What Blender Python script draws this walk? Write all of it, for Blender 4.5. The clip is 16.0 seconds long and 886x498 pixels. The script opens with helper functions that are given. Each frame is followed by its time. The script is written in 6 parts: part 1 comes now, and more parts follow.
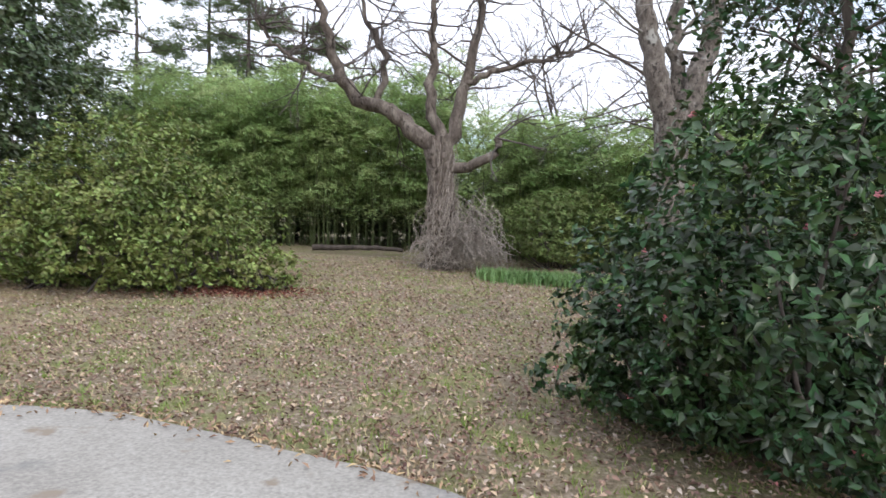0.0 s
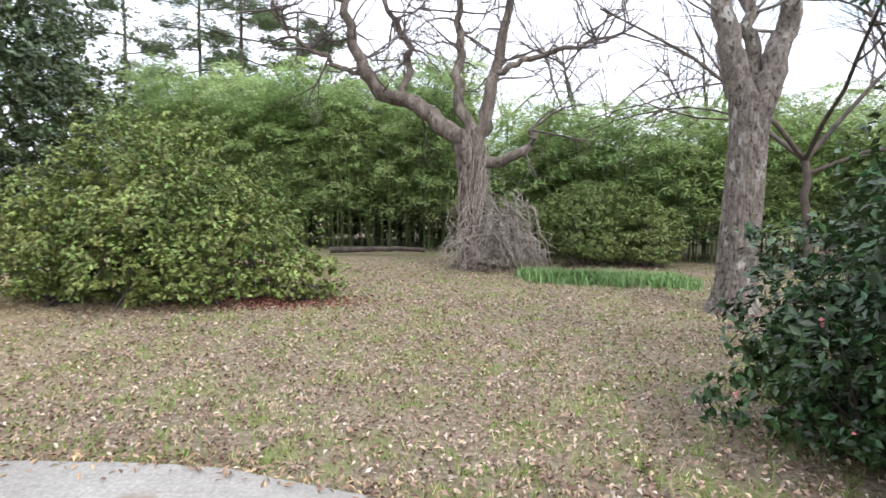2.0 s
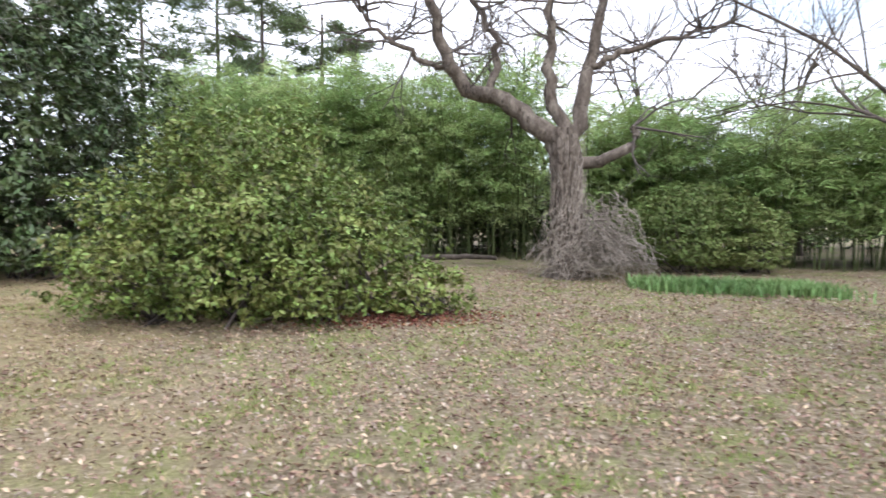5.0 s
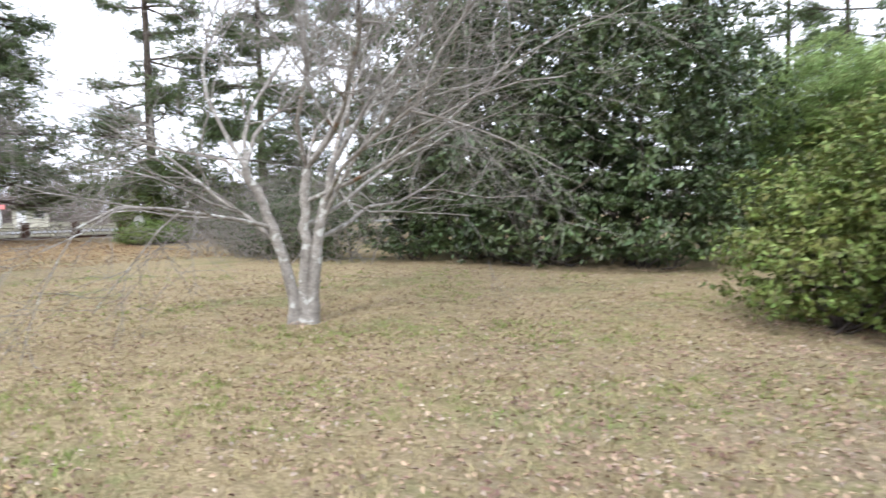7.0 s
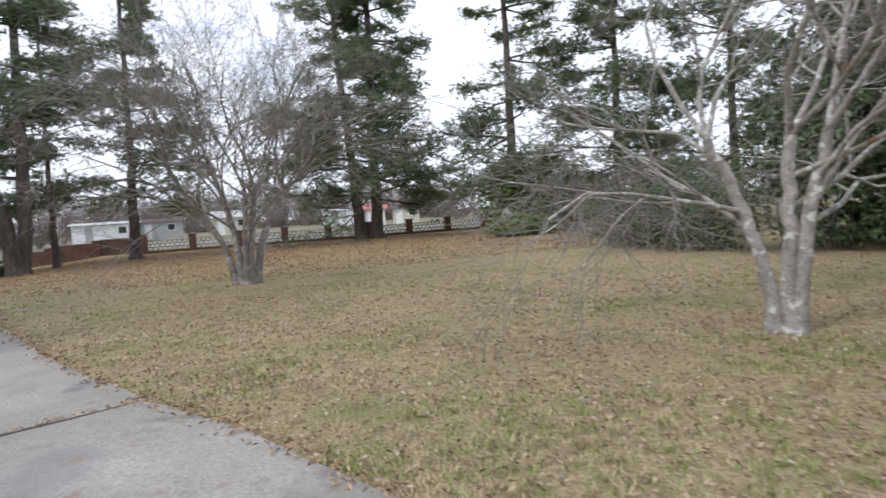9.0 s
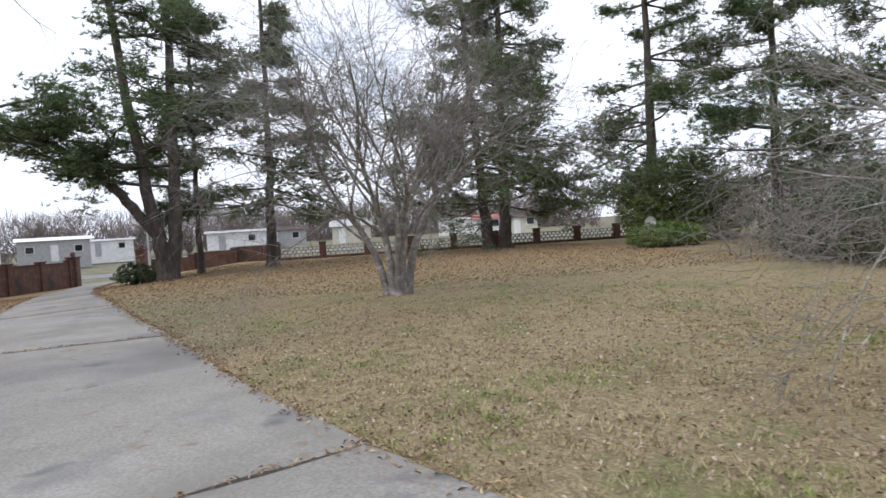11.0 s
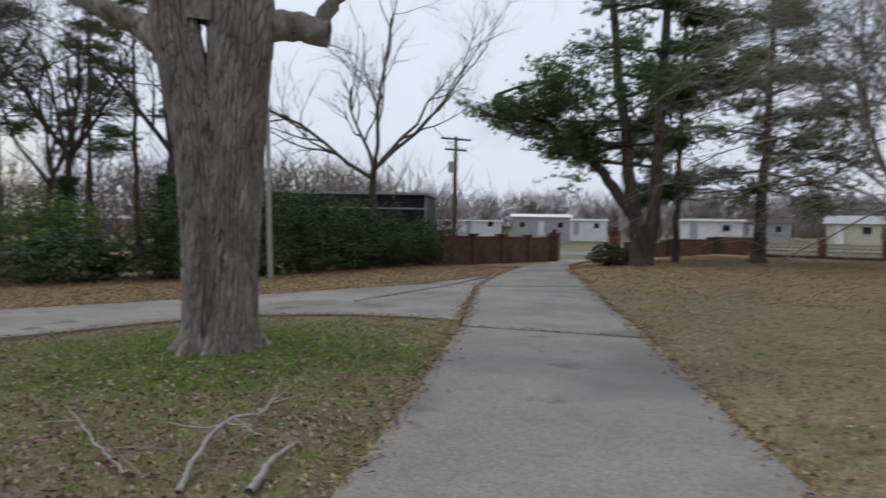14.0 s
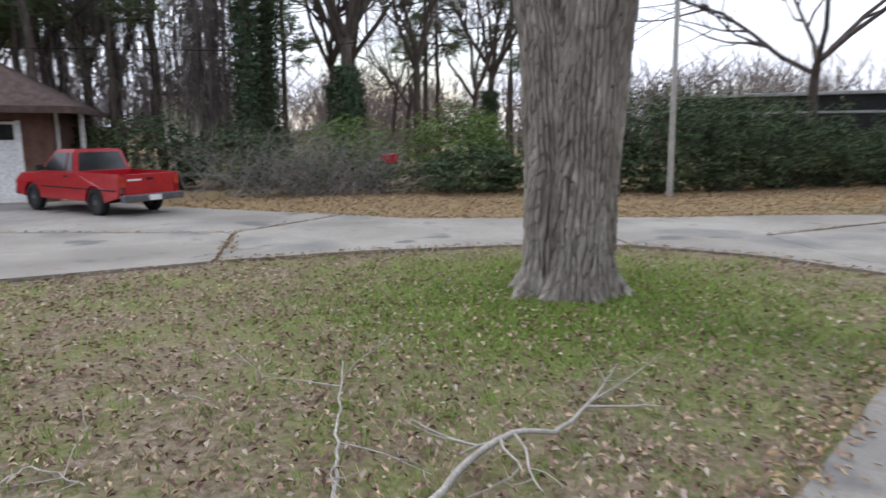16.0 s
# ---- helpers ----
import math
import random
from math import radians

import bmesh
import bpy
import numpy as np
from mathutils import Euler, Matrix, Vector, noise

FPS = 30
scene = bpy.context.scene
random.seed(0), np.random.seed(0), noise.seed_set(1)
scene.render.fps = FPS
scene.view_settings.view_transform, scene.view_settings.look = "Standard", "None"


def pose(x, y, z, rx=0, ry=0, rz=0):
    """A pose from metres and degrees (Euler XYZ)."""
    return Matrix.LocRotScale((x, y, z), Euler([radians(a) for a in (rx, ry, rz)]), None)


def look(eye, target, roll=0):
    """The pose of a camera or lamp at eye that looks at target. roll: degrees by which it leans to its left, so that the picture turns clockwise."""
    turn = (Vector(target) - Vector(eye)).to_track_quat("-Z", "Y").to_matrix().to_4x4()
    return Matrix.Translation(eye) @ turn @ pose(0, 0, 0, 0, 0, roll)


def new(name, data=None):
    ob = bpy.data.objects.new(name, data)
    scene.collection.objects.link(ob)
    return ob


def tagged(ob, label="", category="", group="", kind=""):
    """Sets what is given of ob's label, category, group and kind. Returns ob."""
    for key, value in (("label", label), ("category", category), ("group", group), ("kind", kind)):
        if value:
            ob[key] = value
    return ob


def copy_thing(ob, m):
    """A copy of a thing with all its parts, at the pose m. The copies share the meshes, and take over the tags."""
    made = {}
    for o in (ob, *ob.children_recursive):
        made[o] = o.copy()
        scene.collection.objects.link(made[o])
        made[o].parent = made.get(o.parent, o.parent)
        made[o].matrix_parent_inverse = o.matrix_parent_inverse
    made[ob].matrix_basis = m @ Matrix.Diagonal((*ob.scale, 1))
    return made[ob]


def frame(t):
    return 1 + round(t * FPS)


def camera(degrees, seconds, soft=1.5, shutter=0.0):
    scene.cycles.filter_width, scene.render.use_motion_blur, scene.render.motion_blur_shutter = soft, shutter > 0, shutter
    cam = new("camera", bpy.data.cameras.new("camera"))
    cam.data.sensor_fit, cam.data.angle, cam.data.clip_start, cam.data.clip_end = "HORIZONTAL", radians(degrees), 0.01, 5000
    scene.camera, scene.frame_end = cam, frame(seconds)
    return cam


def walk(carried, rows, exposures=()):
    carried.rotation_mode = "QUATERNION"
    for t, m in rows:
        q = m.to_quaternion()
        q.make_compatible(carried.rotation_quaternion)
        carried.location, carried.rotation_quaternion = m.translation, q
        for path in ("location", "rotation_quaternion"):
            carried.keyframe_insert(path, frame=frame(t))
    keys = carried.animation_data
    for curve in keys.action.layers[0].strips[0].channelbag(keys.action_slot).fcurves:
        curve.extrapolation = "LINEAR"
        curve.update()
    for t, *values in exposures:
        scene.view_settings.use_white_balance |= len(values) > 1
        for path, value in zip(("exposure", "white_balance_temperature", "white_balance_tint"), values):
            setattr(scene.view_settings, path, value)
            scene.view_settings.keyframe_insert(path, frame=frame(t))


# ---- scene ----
cam = camera(69.0, 16.0, soft=1.5, shutter=0.42)
# seconds, x, y, z, yaw, pitch, roll
PATH_ROWS = [
    (0.0, -0, -0, 1.624, 0.1, -3.98, -1.56),
    (0.5, -0.214, 0.122, 1.596, -2.91, -4.76, -2.08),
    (1.0, -0.476, 0.385, 1.614, -0.07, -4.66, 1.31),
    (1.5, -0.752, 0.607, 1.622, 2.62, -4.18, -1.57),
    (2.0, -1.078, 0.829, 1.641, -1.07, -4.3, -0.02),
    (2.5, -1.452, 1.109, 1.589, -5.16, -5.07, -1.43),
    (3.0, -1.809, 1.419, 1.61, -7.51, -5.66, -1.83),
    (3.2, -1.95, 1.51, 1.602, -8.65, -5.55, -2.71),
    (5.3, -3.426, 2.069, 1.571, 1.69, -3.23, 0.99),
    (5.5, -3.606, 2.108, 1.566, 6.22, -3.02, 0.11),
    (5.7, -3.806, 2.149, 1.587, 13.41, -3.38, 0.22),
    (6.0, -4.102, 2.19, 1.586, 22.13, -3.31, 1.72),
    (6.5, -4.671, 2.138, 1.589, 36.93, -3.36, -0.02),
    (7.0, -5.198, 1.988, 1.598, 43.21, -3.69, 0.98),
    (7.5, -5.783, 1.925, 1.587, 52.06, -4.68, 2.83),
    (8.0, -6.358, 1.786, 1.582, 60.78, -4.06, 1.45),
    (8.5, -6.79, 1.599, 1.604, 67.47, -3.59, 4.23),
    (9.0, -7.306, 1.463, 1.602, 71.78, -3.51, 3.64),
    (9.2, -7.518, 1.39, 1.616, 73.76, -3.35, 3.01),
    (11.3, -9.132, 0.392, 1.624, 82.41, -2.42, 3.64),
    (11.5, -9.272, 0.323, 1.624, 83.55, -2.76, 3.59),
    (12.0, -9.725, 0.244, 1.631, 89.64, -3.18, 1.75),
    (12.5, -10.146, 0.09, 1.602, 97.93, -3.4, 0.73),
    (13.0, -10.582, -0.067, 1.629, 104.35, -2.85, 2.78),
    (13.5, -11.082, -0.209, 1.58, 111.65, -1.89, 0.46),
    (14.0, -11.501, -0.449, 1.562, 121.12, -2.28, -1.03),
    (14.5, -11.899, -0.737, 1.577, 130.52, -4.06, 3.13),
    (15.0, -12.436, -1.012, 1.53, 139.41, -5.33, -1.18),
    (15.5, -12.861, -1.299, 1.523, 147.8, -8.3, -2.02),
    (16.0, -13.26, -1.643, 1.534, 156.8, -10.48, -0.13),
]
walk(cam, [(t, pose(x, y, z, 90 + p, r, w)) for t, x, y, z, w, p, r in PATH_ROWS], exposures=[(0, 0.72), (0.6, 0.95), (2, 1.1), (5, 1.06), (6.5, 1.08), (7.4, 1.1), (8, 0.68), (8.5, 0.5), (9.5, 0.33), (12, 0.15), (13, -0.2), (14, -0.5), (14.5, -0.42), (15.2, -0.06), (16, 0.40)])

# ---- world and sun ----
SUN_EL, SUN_AZ = radians(42), radians(200)
world = bpy.data.worlds.new("overcast_sky")
scene.world = world
world.use_nodes = True
wn, wl = world.node_tree.nodes, world.node_tree.links
wn.clear()
w_out = wn.new("ShaderNodeOutputWorld")
w_bg = wn.new("ShaderNodeBackground")
w_sky = wn.new("ShaderNodeTexSky")
w_sky.sky_type = "NISHITA"
w_sky.sun_disc = False
w_sky.sun_elevation, w_sky.sun_rotation = SUN_EL, SUN_AZ
w_map = wn.new("ShaderNodeMapping")
w_map.inputs["Scale"].default_value = (1.0, 1.0, 2.6)
w_co = wn.new("ShaderNodeTexCoord")
w_noise = wn.new("ShaderNodeTexNoise")
w_noise.inputs["Scale"].default_value = 2.1
w_noise.inputs["Detail"].default_value = 6
w_ramp = wn.new("ShaderNodeValToRGB")
w_ramp.color_ramp.elements[0].position = 0.33
w_ramp.color_ramp.elements[1].position = 0.47
w_mix = wn.new("ShaderNodeMix")
w_mix.data_type = "RGBA"
w_mix.inputs["B"].default_value = (8.75, 9.25, 10.7, 1)
wl.new(w_co.outputs["Generated"], w_map.inputs["Vector"])
wl.new(w_map.outputs["Vector"], w_noise.inputs["Vector"])
wl.new(w_noise.outputs["Fac"], w_ramp.inputs["Fac"])
wl.new(w_ramp.outputs["Color"], w_mix.inputs["Factor"])
wl.new(w_sky.outputs["Color"], w_mix.inputs["A"])
# an overcast sky grows brighter towards the zenith
w_sep = wn.new("ShaderNodeSeparateXYZ")
w_up = wn.new("ShaderNodeMapRange")
w_up.inputs["To Min"].default_value, w_up.inputs["To Max"].default_value = 0.86, 1.08
w_mul = wn.new("ShaderNodeVectorMath")
w_mul.operation = "SCALE"
wl.new(w_co.outputs["Generated"], w_sep.inputs["Vector"])
wl.new(w_sep.outputs["Z"], w_up.inputs["Value"])
wl.new(w_up.outputs["Result"], w_mul.inputs["Scale"])
wl.new(w_mix.outputs["Result"], w_mul.inputs[0])
wl.new(w_mul.outputs["Vector"], w_bg.inputs["Color"])
w_bg.inputs["Strength"].default_value = 0.135
wl.new(w_bg.outputs["Background"], w_out.inputs["Surface"])

sun_data = bpy.data.lights.new("sun", "SUN")
sun_data.energy, sun_data.angle, sun_data.color = 1.2, radians(12), (1.0, 0.97, 0.93)
sun = new("sun", sun_data)
sun.matrix_world = look((0, 0, 30), (-0.35 * 20, 0.85 * 20, 12))

# ---- materials ----


def material(name, colors, scale=4.0, detail=6.0, rough=0.85, bump=0.3, bump_scale=None, fine=None, spots=(), island=0.0, metal=0.0, stretch=(1, 1, 1), spec=0.3, through_leaf=0.0, coat=0.0, deep=0.02):
    """Noise-mixed colours with a second finer scale, relief, and optional variation per loose piece."""
    m = bpy.data.materials.new(name)
    m.use_nodes = True
    n, l = m.node_tree.nodes, m.node_tree.links
    b = n["Principled BSDF"]
    co = n.new("ShaderNodeTexCoord")
    mp = n.new("ShaderNodeMapping")
    mp.inputs["Scale"].default_value = stretch
    l.new(co.outputs["Object"], mp.inputs["Vector"])
    t1 = n.new("ShaderNodeTexNoise")
    t1.inputs["Scale"].default_value = scale
    t1.inputs["Detail"].default_value = detail
    t1.inputs["Roughness"].default_value = 0.65
    l.new(mp.outputs["Vector"], t1.inputs["Vector"])
    ramp = n.new("ShaderNodeValToRGB")
    e = ramp.color_ramp.elements
    while len(e) < len(colors):
        e.new(0.5)
    for i, c in enumerate(colors):
        e[i].position = 0.3 + 0.4 * i / max(1, len(colors) - 1)
        e[i].color = (*c, 1)
    l.new(t1.outputs["Fac"], ramp.inputs["Fac"])
    color = ramp.outputs["Color"]
    t2 = n.new("ShaderNodeTexNoise")
    t2.inputs["Scale"].default_value = fine or scale * 9
    t2.inputs["Detail"].default_value = 4
    l.new(mp.outputs["Vector"], t2.inputs["Vector"])
    hsv = n.new("ShaderNodeHueSaturation")
    rng = n.new("ShaderNodeMapRange")
    rng.inputs["From Min"].default_value, rng.inputs["From Max"].default_value = 0.25, 0.75
    rng.inputs["To Min"].default_value, rng.inputs["To Max"].default_value = 0.72, 1.28
    l.new(t2.outputs["Fac"], rng.inputs["Value"])
    value = rng.outputs["Result"]
    if island:
        g = n.new("ShaderNodeNewGeometry")
        r2 = n.new("ShaderNodeMapRange")
        r2.inputs["To Min"].default_value, r2.inputs["To Max"].default_value = 1 - island, 1 + island
        l.new(g.outputs["Random Per Island"], r2.inputs["Value"])
        mul = n.new("ShaderNodeMath")
        mul.operation = "MULTIPLY"
        l.new(value, mul.inputs[0])
        l.new(r2.outputs["Result"], mul.inputs[1])
        value = mul.outputs["Value"]
        r3 = n.new("ShaderNodeMapRange")
        r3.inputs["To Min"].default_value, r3.inputs["To Max"].default_value = 0.5 - island * 0.07, 0.5 + island * 0.05
        l.new(g.outputs["Random Per Island"], r3.inputs["Value"])
        l.new(r3.outputs["Result"], hsv.inputs["Hue"])
    l.new(value, hsv.inputs["Value"])
    l.new(color, hsv.inputs["Color"])
    color = hsv.outputs["Color"]
    for sc, lo, hi, c in spots:
        t3 = n.new("ShaderNodeTexNoise")
        t3.inputs["Scale"].default_value = sc
        t3.inputs["Detail"].default_value = 5
        l.new(mp.outputs["Vector"], t3.inputs["Vector"])
        r4 = n.new("ShaderNodeMapRange")
        r4.inputs["From Min"].default_value, r4.inputs["From Max"].default_value = lo, hi
        l.new(t3.outputs["Fac"], r4.inputs["Value"])
        mx = n.new("ShaderNodeMix")
        mx.data_type = "RGBA"
        mx.inputs["B"].default_value = (*c, 1)
        l.new(r4.outputs["Result"], mx.inputs["Factor"])
        l.new(color, mx.inputs["A"])
        color = mx.outputs["Result"]
    l.new(color, b.inputs["Base Color"])
    b.inputs["Roughness"].default_value = rough
    b.inputs["Metallic"].default_value = metal
    b.inputs["Specular IOR Level"].default_value = spec
    b.inputs["Coat Weight"].default_value = coat
    if bump:
        bp = n.new("ShaderNodeBump")
        bp.inputs["Strength"].default_value = bump
        bp.inputs["Distance"].default_value = deep
        t4 = n.new("ShaderNodeTexNoise")
        t4.inputs["Scale"].default_value = bump_scale or scale * 6
        t4.inputs["Detail"].default_value = 6
        l.new(mp.outputs["Vector"], t4.inputs["Vector"])
        l.new(t4.outputs["Fac"], bp.inputs["Height"])
        l.new(bp.outputs["Normal"], b.inputs["Normal"])
    if through_leaf:
        tr = n.new("ShaderNodeBsdfTranslucent")
        l.new(color, tr.inputs["Color"])
        ms = n.new("ShaderNodeMixShader")
        ms.inputs["Fac"].default_value = through_leaf
        l.new(b.outputs["BSDF"], ms.inputs[1])
        l.new(tr.outputs["BSDF"], ms.inputs[2])
        l.new(ms.outputs["Shader"], n["Material Output"].inputs["Surface"])
    return m


M = {}
M["concrete"] = material("weathered_concrete", [(0.195, 0.182, 0.162), (0.25, 0.235, 0.21), (0.30, 0.285, 0.258)], 0.45, 8, 0.9, 0.12, 60, 45, spots=[(0.5, 0.54, 0.70, (0.145, 0.145, 0.145)), (0.33, 0.50, 0.64, (0.185, 0.172, 0.155)), (3.1, 0.63, 0.70, (0.20, 0.165, 0.13)), (1.1, 0.62, 0.70, (0.12, 0.12, 0.12))])
M["bark_grey"] = material("furrowed_grey_bark", [(0.135, 0.113, 0.097), (0.255, 0.226, 0.197), (0.40, 0.367, 0.332)], 5, 8, 0.95, 0.9, 26, 30, stretch=(1, 1, 0.3), spots=[(1.6, 0.57, 0.70, (0.37, 0.35, 0.315)), (11, 0.57, 0.67, (0.12, 0.10, 0.085))], deep=0.02)
M["bark_smooth"] = material("mottled_grey_brown_bark", [(0.075, 0.062, 0.053), (0.145, 0.122, 0.104), (0.25, 0.225, 0.197)], 11, 8, 0.92, 1.0, 26, 40, stretch=(1, 1, 0.55), spots=[(5, 0.59, 0.66, (0.33, 0.315, 0.285)), (19, 0.56, 0.63, (0.05, 0.042, 0.036))], deep=0.03)
M["leaf_juniper"] = material("feathery_green_juniper", [(0.075, 0.11, 0.032), (0.135, 0.18, 0.055), (0.22, 0.255, 0.095)], 0.6, 4, 0.6, 0.0, island=0.45, through_leaf=0.25)
M["bark_oak"] = material("grey_brown_oak_bark", [(0.06, 0.047, 0.04), (0.135, 0.11, 0.092), (0.23, 0.20, 0.17)], 7, 8, 0.95, 1.0, 20, 30, stretch=(1, 1, 0.35), spots=[(13, 0.57, 0.66, (0.05, 0.04, 0.033))], deep=0.04)
M["bark_dark"] = material("dark_brown_bark", [(0.035, 0.03, 0.027), (0.075, 0.06, 0.05), (0.12, 0.10, 0.085)], 5, 6, 0.95, 0.8, 14, 26, stretch=(1, 1, 0.3))
M["bark_myrtle"] = material("mottled_pale_bark", [(0.15, 0.135, 0.12), (0.26, 0.24, 0.215), (0.38, 0.36, 0.335)], 7, 7, 0.85, 0.4, 30, 40, spots=[(8, 0.57, 0.62, (0.48, 0.48, 0.45)), (3.2, 0.63, 0.7, (0.18, 0.11, 0.065))])
M["twig_grey"] = material("grey_twigs", [(0.17, 0.155, 0.14), (0.30, 0.28, 0.255)], 6, 3, 0.9, 0.0)
M["bark_myrtle_grey"] = material("grey_brown_myrtle_bark", [(0.12, 0.105, 0.092), (0.21, 0.19, 0.17), (0.33, 0.31, 0.285)], 7, 7, 0.88, 0.5, 30, 40, spots=[(6, 0.58, 0.66, (0.38, 0.36, 0.33))])
M["twig_dark"] = material("dark_twigs", [(0.06, 0.05, 0.045), (0.12, 0.10, 0.09)], 4, 3, 0.9, 0.0)
M["vine"] = material("dry_brown_vines", [(0.24, 0.20, 0.17), (0.40, 0.35, 0.305)], 5, 3, 0.9, 0.0)
M["leaf_light"] = material("yellow_green_leaves", [(0.06, 0.09, 0.022), (0.14, 0.18, 0.045), (0.26, 0.29, 0.09)], 1.0, 4, 0.5, 0.0, island=0.65, spec=0.35, through_leaf=0.2)
M["leaf_camellia"] = material("glossy_dark_leaves", [(0.014, 0.036, 0.013), (0.028, 0.062, 0.018), (0.065, 0.11, 0.028)], 1.6, 4, 0.38, 0.0, island=0.6, spec=0.5, through_leaf=0.15)
M["leaf_magnolia"] = material("dark_olive_leaves", [(0.03, 0.052, 0.02), (0.065, 0.098, 0.036), (0.11, 0.145, 0.06)], 0.5, 4, 0.4, 0.0, island=0.5, spec=0.5, through_leaf=0.12)
M["leaf_hedge"] = material("deep_green_leaves", [(0.03, 0.05, 0.022), (0.06, 0.088, 0.038), (0.12, 0.14, 0.065)], 0.6, 4, 0.6, 0.0, island=0.6, through_leaf=0.15)
M["leaf_bamboo"] = material("bamboo_leaves", [(0.16, 0.25, 0.085), (0.30, 0.40, 0.155), (0.46, 0.53, 0.26)], 0.3, 4, 0.6, 0.0, island=0.45, through_leaf=0.45)
M["leaf_bright"] = material("bright_green_shrub_leaves", [(0.07, 0.13, 0.03), (0.13, 0.19, 0.05), (0.2, 0.24, 0.08)], 0.5, 4, 0.6, 0.0, island=0.4, through_leaf=0.25)
M["culm"] = material("green_bamboo_culm", [(0.05, 0.075, 0.025), (0.10, 0.12, 0.045)], 3, 3, 0.5, 0.0)
M["needles"] = material("pine_needles", [(0.06, 0.098, 0.043), (0.115, 0.16, 0.07), (0.185, 0.225, 0.11)], 0.25, 4, 0.6, 0.0, island=0.4, through_leaf=0.3)
M["ivy"] = material("ivy_leaves", [(0.02, 0.04, 0.015), (0.04, 0.07, 0.025)], 0.8, 4, 0.5, 0.0, island=0.4)
M["iris"] = material("iris_blades", [(0.11, 0.20, 0.065), (0.19, 0.30, 0.11)], 1.5, 3, 0.5, 0.0, island=0.3, through_leaf=0.2)
M["litter"] = material("fallen_brown_leaves", [(0.20, 0.125, 0.088), (0.32, 0.22, 0.162), (0.42, 0.315, 0.245)], 1.2, 4, 0.85, 0.0, island=0.45)
M["litter_pale"] = material("bleached_fallen_leaves", [(0.31, 0.24, 0.195), (0.39, 0.32, 0.265), (0.46, 0.39, 0.335)], 1.5, 4, 0.8, 0.0, island=0.3)
M["litter_dark"] = material("damp_dark_leaves", [(0.12, 0.075, 0.055), (0.20, 0.125, 0.092)], 1.5, 4, 0.85, 0.0, island=0.5)
M["litter_red"] = material("russet_leaves", [(0.17, 0.055, 0.04), (0.25, 0.10, 0.07)], 1.5, 4, 0.85, 0.0, island=0.5)
M["hanging_vine"] = material("hanging_brown_vine_stems", [(0.11, 0.095, 0.09), (0.21, 0.18, 0.165)], 3, 3, 0.9, 0.0, island=0.4)
M["edge_litter"] = material("rusty_pine_straw", [(0.26, 0.17, 0.10), (0.38, 0.265, 0.16)], 2, 4, 0.9, 0.0, island=0.4)
M["grass"] = material("winter_grass", [(0.25, 0.20, 0.105), (0.34, 0.28, 0.16), (0.43, 0.36, 0.225)], 0.4, 5, 0.85, 0.0, island=0.4)
M["grass_green"] = material("fresh_grass", [(0.13, 0.20, 0.035), (0.22, 0.30, 0.07)], 0.8, 5, 0.8, 0.0, island=0.4, through_leaf=0.2)
M["brick"] = material("old_red_brown_brick", [(0.075, 0.04, 0.032), (0.12, 0.064, 0.05), (0.165, 0.098, 0.076)], 3, 6, 0.9, 0.5, 30, 30, spots=[(0.8, 0.56, 0.7, (0.06, 0.05, 0.043))])
M["block"] = material("pale_breeze_block", [(0.27, 0.24, 0.19), (0.38, 0.35, 0.28)], 3, 5, 0.9, 0.3)
M["shed"] = material("black_shed_siding", [(0.012, 0.012, 0.012), (0.03, 0.03, 0.03)], 2, 5, 0.7, 0.2)
M["trim_grey"] = material("grey_painted_trim", [(0.3, 0.3, 0.3), (0.42, 0.42, 0.41)], 3, 5, 0.6, 0.1)
M["white"] = material("chalky_white_paint", [(0.62, 0.62, 0.61), (0.76, 0.76, 0.75)], 1.5, 5, 0.6, 0.1)
M["cream"] = material("cream_siding", [(0.45, 0.43, 0.35), (0.56, 0.54, 0.44)], 1.5, 5, 0.7, 0.1)
M["roof"] = material("brown_roof_shingles", [(0.045, 0.03, 0.028), (0.08, 0.054, 0.048), (0.105, 0.075, 0.068)], 5, 6, 0.95, 0.6, 60, 40)
M["roof_red"] = material("faded_red_roof", [(0.33, 0.08, 0.07), (0.42, 0.13, 0.11)], 1, 4, 0.7, 0.1)
M["glass"] = material("dark_window_glass", [(0.015, 0.017, 0.02), (0.03, 0.033, 0.036)], 1, 2, 0.08, 0.0, spec=0.6)
M["red"] = material("red_car_paint", [(0.33, 0.004, 0.010), (0.38, 0.007, 0.013)], 1, 3, 0.3, 0.0, spec=0.5, coat=0.5)
M["rubber"] = material("black_rubber", [(0.012, 0.012, 0.012), (0.022, 0.022, 0.022)], 8, 3, 0.8, 0.2)
M["rim"] = material("dark_steel_rim", [(0.03, 0.03, 0.03), (0.06, 0.06, 0.06)], 5, 3, 0.5, 0.0, metal=0.4)
M["chrome"] = material("dull_grey_bumper", [(0.10, 0.10, 0.11), (0.16, 0.16, 0.17)], 5, 3, 0.4, 0.0, metal=0.5)
M["plate"] = material("white_plate", [(0.6, 0.6, 0.58), (0.7, 0.7, 0.68)], 6, 2, 0.5, 0.0)
M["amber"] = material("red_amber_lens", [(0.36, 0.03, 0.02), (0.42, 0.06, 0.03)], 6, 2, 0.2, 0.0)
M["pole"] = material("weathered_pale_pole", [(0.30, 0.29, 0.26), (0.43, 0.41, 0.38)], 4, 5, 0.85, 0.3, stretch=(1, 1, 0.2))
M["metal"] = material("galvanised_metal", [(0.4, 0.4, 0.4), (0.52, 0.52, 0.52)], 5, 3, 0.5, 0.0, metal=0.3)
